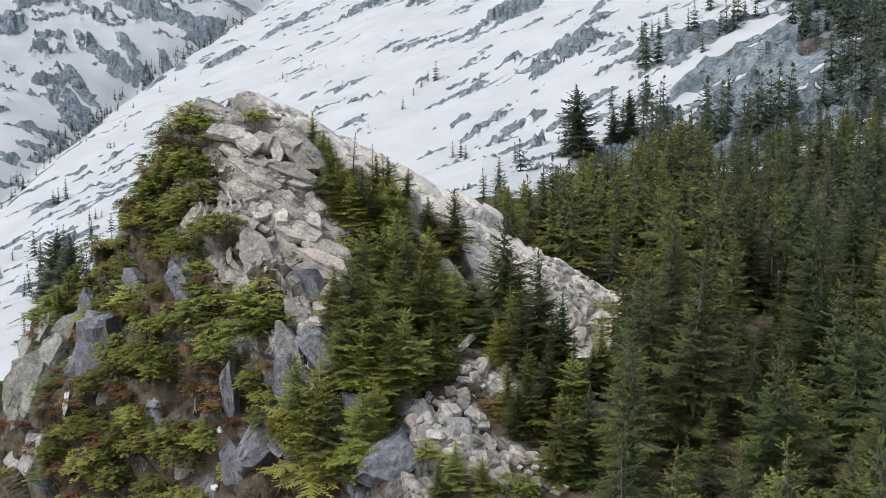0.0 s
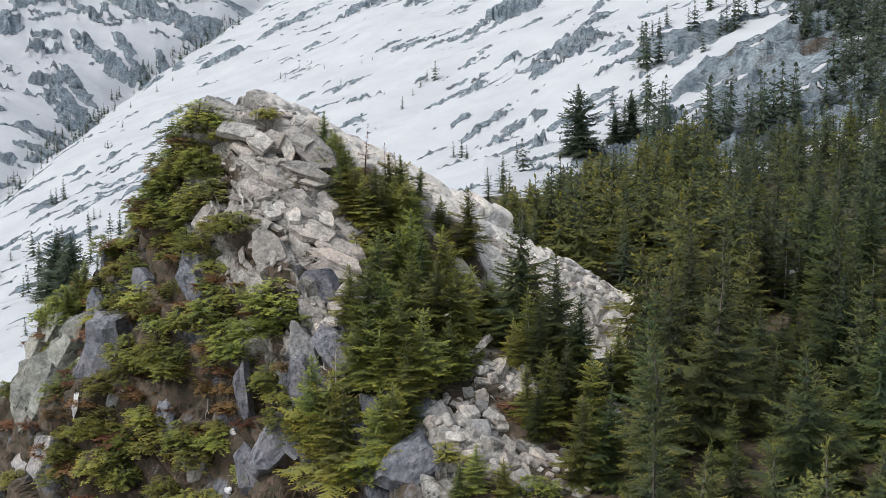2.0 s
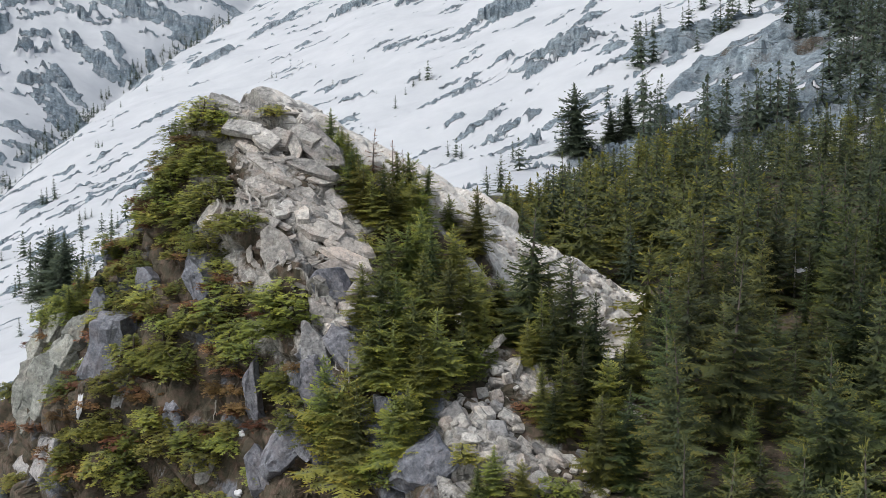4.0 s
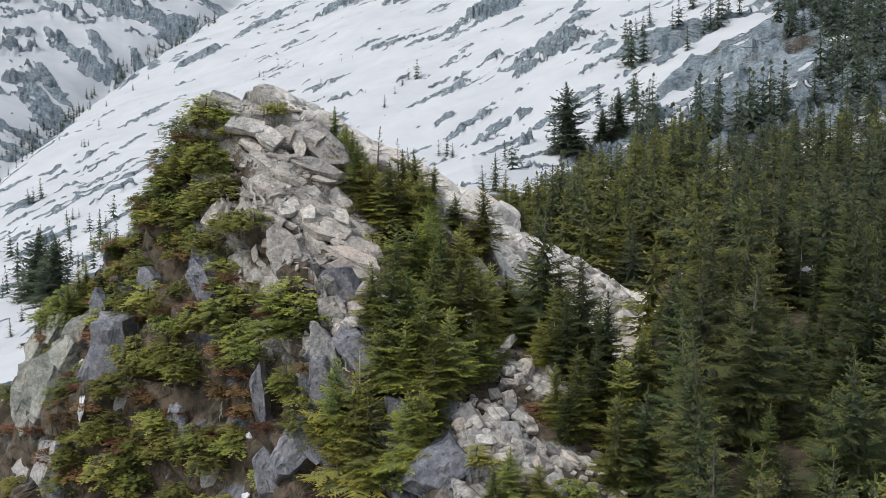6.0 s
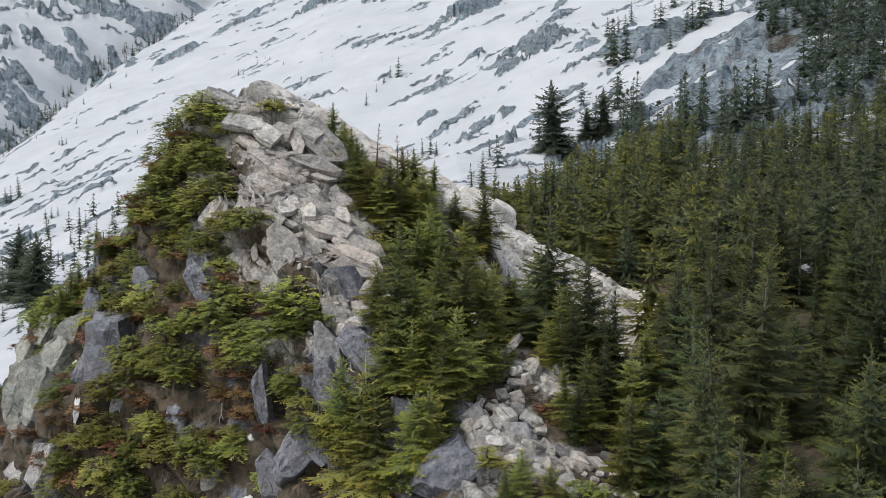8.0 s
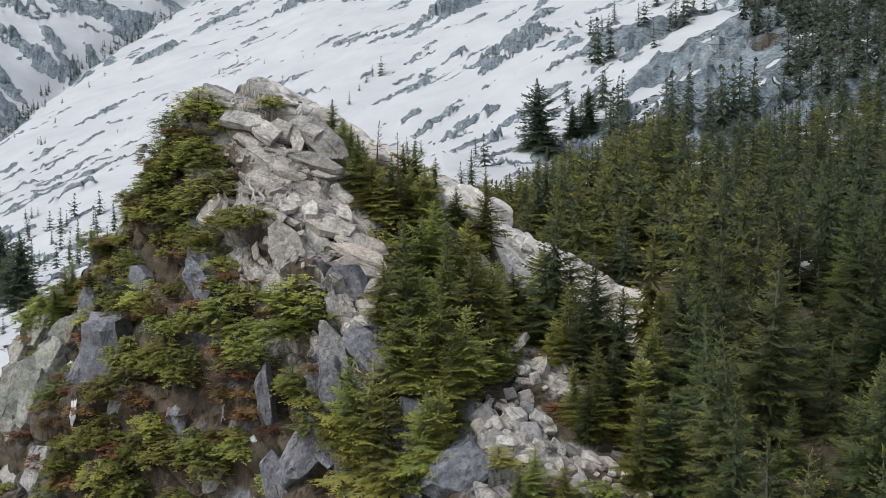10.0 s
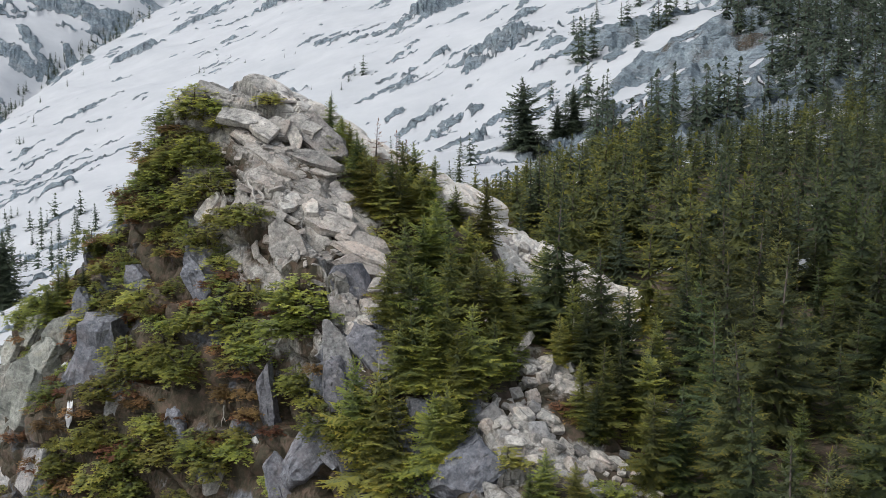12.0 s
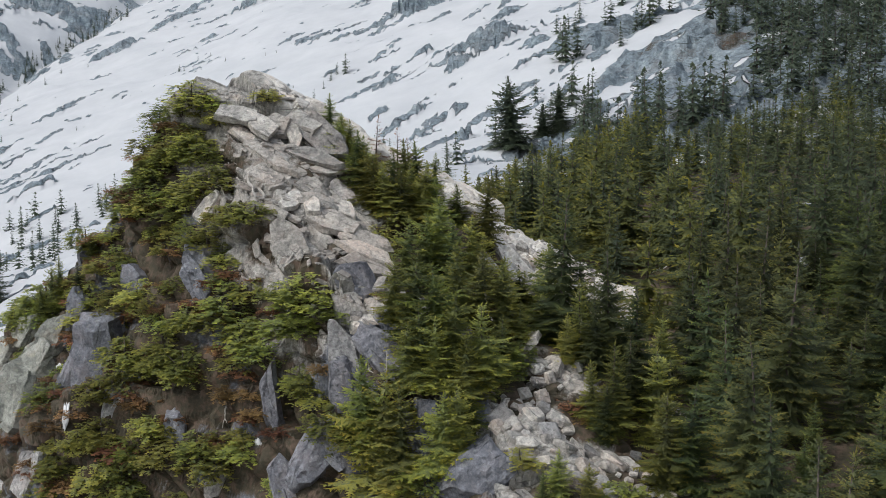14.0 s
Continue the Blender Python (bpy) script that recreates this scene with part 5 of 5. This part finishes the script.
def snag(x, y, height):
    """A standing dead trunk with broken stubs."""
    ROCK_SEED[0] += 1
    rng = random.Random(ROCK_SEED[0])
    root = tagged(new("dead_tree"), "bare bleached dead trunk standing among the conifers", "tree", "snags")
    root.matrix_basis = Matrix.Translation((x, y, ground_at(x, y, 0.2)))
    trunk = part("trunk", trunk_mesh(height, 0.02 * height + 0.03, ROCK_SEED[0]), DEAD_WOOD, root)
    for k in range(9):
        z, a = height * (0.3 + 0.07 * k), rng.uniform(0, 6.28)
        way = Vector((math.cos(a), math.sin(a), rng.uniform(-0.3, 0.2)))
        reach = rng.uniform(0.3, 0.9) * (1 - 0.07 * k)
        bm = bmesh.new()
        base = Vector((0, 0, z))
        tube(bm, [base, base + way * reach * 0.5, base + way * reach + Vector((0, 0, -0.1))], 0.035, 4)
        part("limb", bm, DEAD_WOOD, trunk)
    return root


boulder(2.3, 102.3, 31.9, 2.7, 2.4, 28)
boulder(3.7, 102.4, 31.3, 3.4, 1.4, 11)
boulder(5.2, 102.9, 31.9, 2.0, 1.9, -104)
boulder(6.4, 104.7, 32.4, 1.4, 1.8, -54)
boulder(5.2, 107.4, 32.8, 1.5, 1.4, -11)
boulder(6.4, 105.2, 33.0, 1.4, 1.5, -22)
boulder(6.5, 108.0, 33.7, 2.0, 1.2, -22)
boulder(7.4, 103.8, 31.5, 1.9, 1.7, -57)
boulder(8.4, 103.3, 30.6, 1.4, 1.1, -27)
boulder(6.2, 101.2, 30.9, 2.4, 2.1, -27)
boulder(4.0, 97.9, 31.1, 2.2, 1.2, -25)
boulder(5.3, 98.8, 30.6, 3.0, 1.4, -18)
boulder(0.3, 102.1, 31.2, 2.7, 1.0, -53)
boulder(7.3, 98.7, 30.4, 2.4, 1.8, -28)
boulder(8.8, 101.7, 29.2, 2.0, 1.8, -59)
boulder(10.4, 102.3, 28.8, 2.1, 1.5, -71)
boulder(11.9, 99.9, 28.7, 3.0, 1.7, -111)
boulder(13.2, 99.9, 28.2, 2.8, 1.5, -117)
boulder(14.2, 102.0, 28.5, 1.2, 1.0, -55)
boulder(9.2, 97.4, 28.7, 1.4, 1.4, -19)
boulder(10.5, 98.0, 27.8, 2.4, 1.3, -117)
boulder(10.4, 94.7, 27.6, 1.3, 1.4, -21)
boulder(11.4, 95.1, 27.5, 1.8, 1.5, -112)
boulder(5.2, 97.0, 29.8, 1.3, 1.0, -4)
boulder(3.4, 94.4, 27.7, 2.1, 1.0, -60)
boulder(7.3, 103.3, 30.6, 1.3, 1.0, -15)
boulder(8.2, 103.6, 31.3, 1.2, 1.0, -27)
boulder(4.5, 103.4, 32.4, 1.2, 1.4, -14)
snow_patch(-40.5, 125.9, 26.6, 0.5, 1.6)
snow_patch(-45.4, 138.0, 28.5, 0.5, 0.4)
snow_patch(-43.9, 137.1, 29.4, 0.4, 0.4)
snow_patch(-51.8, 141.4, 24.9, 0.5, 0.3)
snow_patch(-35.0, 125.8, 30.2, 0.3, 0.3)
snow_patch(-19.5, 113.4, 27.0, 0.6, 0.4)
snow_patch(-12.5, 107.5, 30.9, 0.5, 0.5)
snow_patch(-19.1, 108.8, 22.3, 1.0, 0.4)
snow_patch(-39.2, 138.1, 35.3, 0.4, 0.4)
snow_patch(-13.1, 121.2, 43.7, 0.3, 0.3)
snow_patch(-10.2, 110.9, 37.5, 0.2, 0.3)
snow_patch(-9.4, 109.5, 36.2, 0.2, 0.2)
snow_patch(-51.3, 136.0, 20.6, 0.4, 0.3)
snow_patch(-26.2, 127.9, 42.8, 0.3, 0.2)
dead_branch((-22.36, 131.89, 54.07), (-22.75, 131.92, 51.03))
dead_branch((-21.51, 129.51, 51.20), (-20.12, 124.35, 48.00))
dead_branch((-23.87, 133.87, 51.23), (-26.60, 130.09, 48.08))
dead_branch((-22.66, 129.77, 50.22), (-24.92, 131.64, 50.28))
dead_branch((-20.38, 129.01, 49.96), (-18.82, 123.39, 47.24))
dead_branch((-8.58, 130.36, 48.25), (-7.23, 128.91, 46.66))
dead_branch((-3.15, 130.57, 45.33), (-0.38, 130.09, 44.87))
dead_branch((-9.23, 107.41, 35.40), (-7.82, 105.66, 34.94))
dead_branch((-22.84, 117.10, 29.59), (-23.24, 117.36, 27.35))
dead_branch((-9.86, 107.09, 34.16), (-7.42, 104.33, 34.08))
dead_branch((-22.87, 131.85, 51.04), (-21.47, 129.46, 49.93))
dead_branch((-24.35, 130.94, 49.81), (-23.22, 126.97, 47.93))
dead_branch((-4.89, 103.75, 33.06), (-4.23, 102.57, 31.78))
dead_branch((-18.73, 125.35, 48.40), (-17.53, 125.67, 48.86))
snag(11.2, 112.1, 5.0)
snag(34.5, 127.7, 7.0)
snag(47.0, 150.0, 7.0)
snag(-7.5, 104.2, 4.0)

# smaller blocks of the talus, spilling down beside the front spur
TALUS = [[None, size] for size in (0.45, 0.6, 0.8, 1.0, 1.25)]
for i, entry in enumerate(TALUS):
    bm = hull(entry[1] * 1.3, entry[1], entry[1] * 0.7, 900 + i, 3, 0.07, False)
    entry[0] = bpy.data.meshes.new("boulder")
    bm.to_mesh(entry[0])
    bm.free()
    entry[0].materials.append(ROCK)
rng = random.Random(17)


def talus_zone(x, y):
    """The strip runs from under the flank trees down to the right of the spur."""
    for ax, ay, bx, by, w in ((3, 101.5, 13, 97, 2.6), (3, 104, 10, 110, 1.6), (9, 99, 15, 97, 2.0), (12, 156, 24, 166, 3.5)):
        dx, dy = bx - ax, by - ay
        t = max(0, min(1, ((x - ax) * dx + (y - ay) * dy) / (dx * dx + dy * dy)))
        if math.hypot(x - ax - t * dx, y - ay - t * dy) < w:
            return True
    return False


for x, y in scatter((-2, 90, 28, 171), 0.85, 75, talus_zone):
    me, size = TALUS[min(4, int(rng.random() ** 1.6 * 5))]
    ob = new("boulder", me)
    ob.matrix_basis = Matrix.Translation((x, y, ground_at(x, y, -0.12 * size))) @ slope_frame(x, y) @ pose(0, 0, 0, rng.uniform(-25, 25), rng.uniform(-25, 25), rng.uniform(0, 360))
    tagged(ob, "small pale angular granite block in the talus", "rock", "talus boulders")


def rubble():
    """Loose stones and split shards lying in the hollows of the pale face, too many to count."""
    rng = random.Random(23)
    verts, faces = [], []
    for x, y in scatter((-26, 110, -4, 143), 0.72, 79, lambda x, y: -2.5 < x - float(np.interp(y, CREST_Y, CREST_X)) < 10 and rng.random() < 0.85):
        size = rng.choice((rng.uniform(0.18, 0.45), rng.uniform(0.3, 0.7), rng.uniform(0.5, 1.0)))
        bm = hull(size * rng.uniform(1.3, 2.4), size, size * rng.uniform(0.22, 0.6), rng.randrange(9999), 2, 0.04, False)
        m = Matrix.Translation((x, y, ground_at(x, y, -0.12 * size))) @ slope_frame(x, y) @ pose(0, 0, 0, rng.uniform(-28, 28), rng.uniform(-28, 28), rng.uniform(-75, 10))
        n = len(verts)
        bm.verts.index_update()
        verts += [m @ v.co for v in bm.verts]
        faces += [[n + v.index for v in f.verts] for f in bm.faces]
        bm.free()
    me = bpy.data.meshes.new("rubble")
    me.from_pydata(verts, [], faces)
    me.materials.append(ROCK)
    return tagged(new("rubble", me), "loose pale granite stones and shards on the rock face", "rubble", "", "stuff")


rubble()
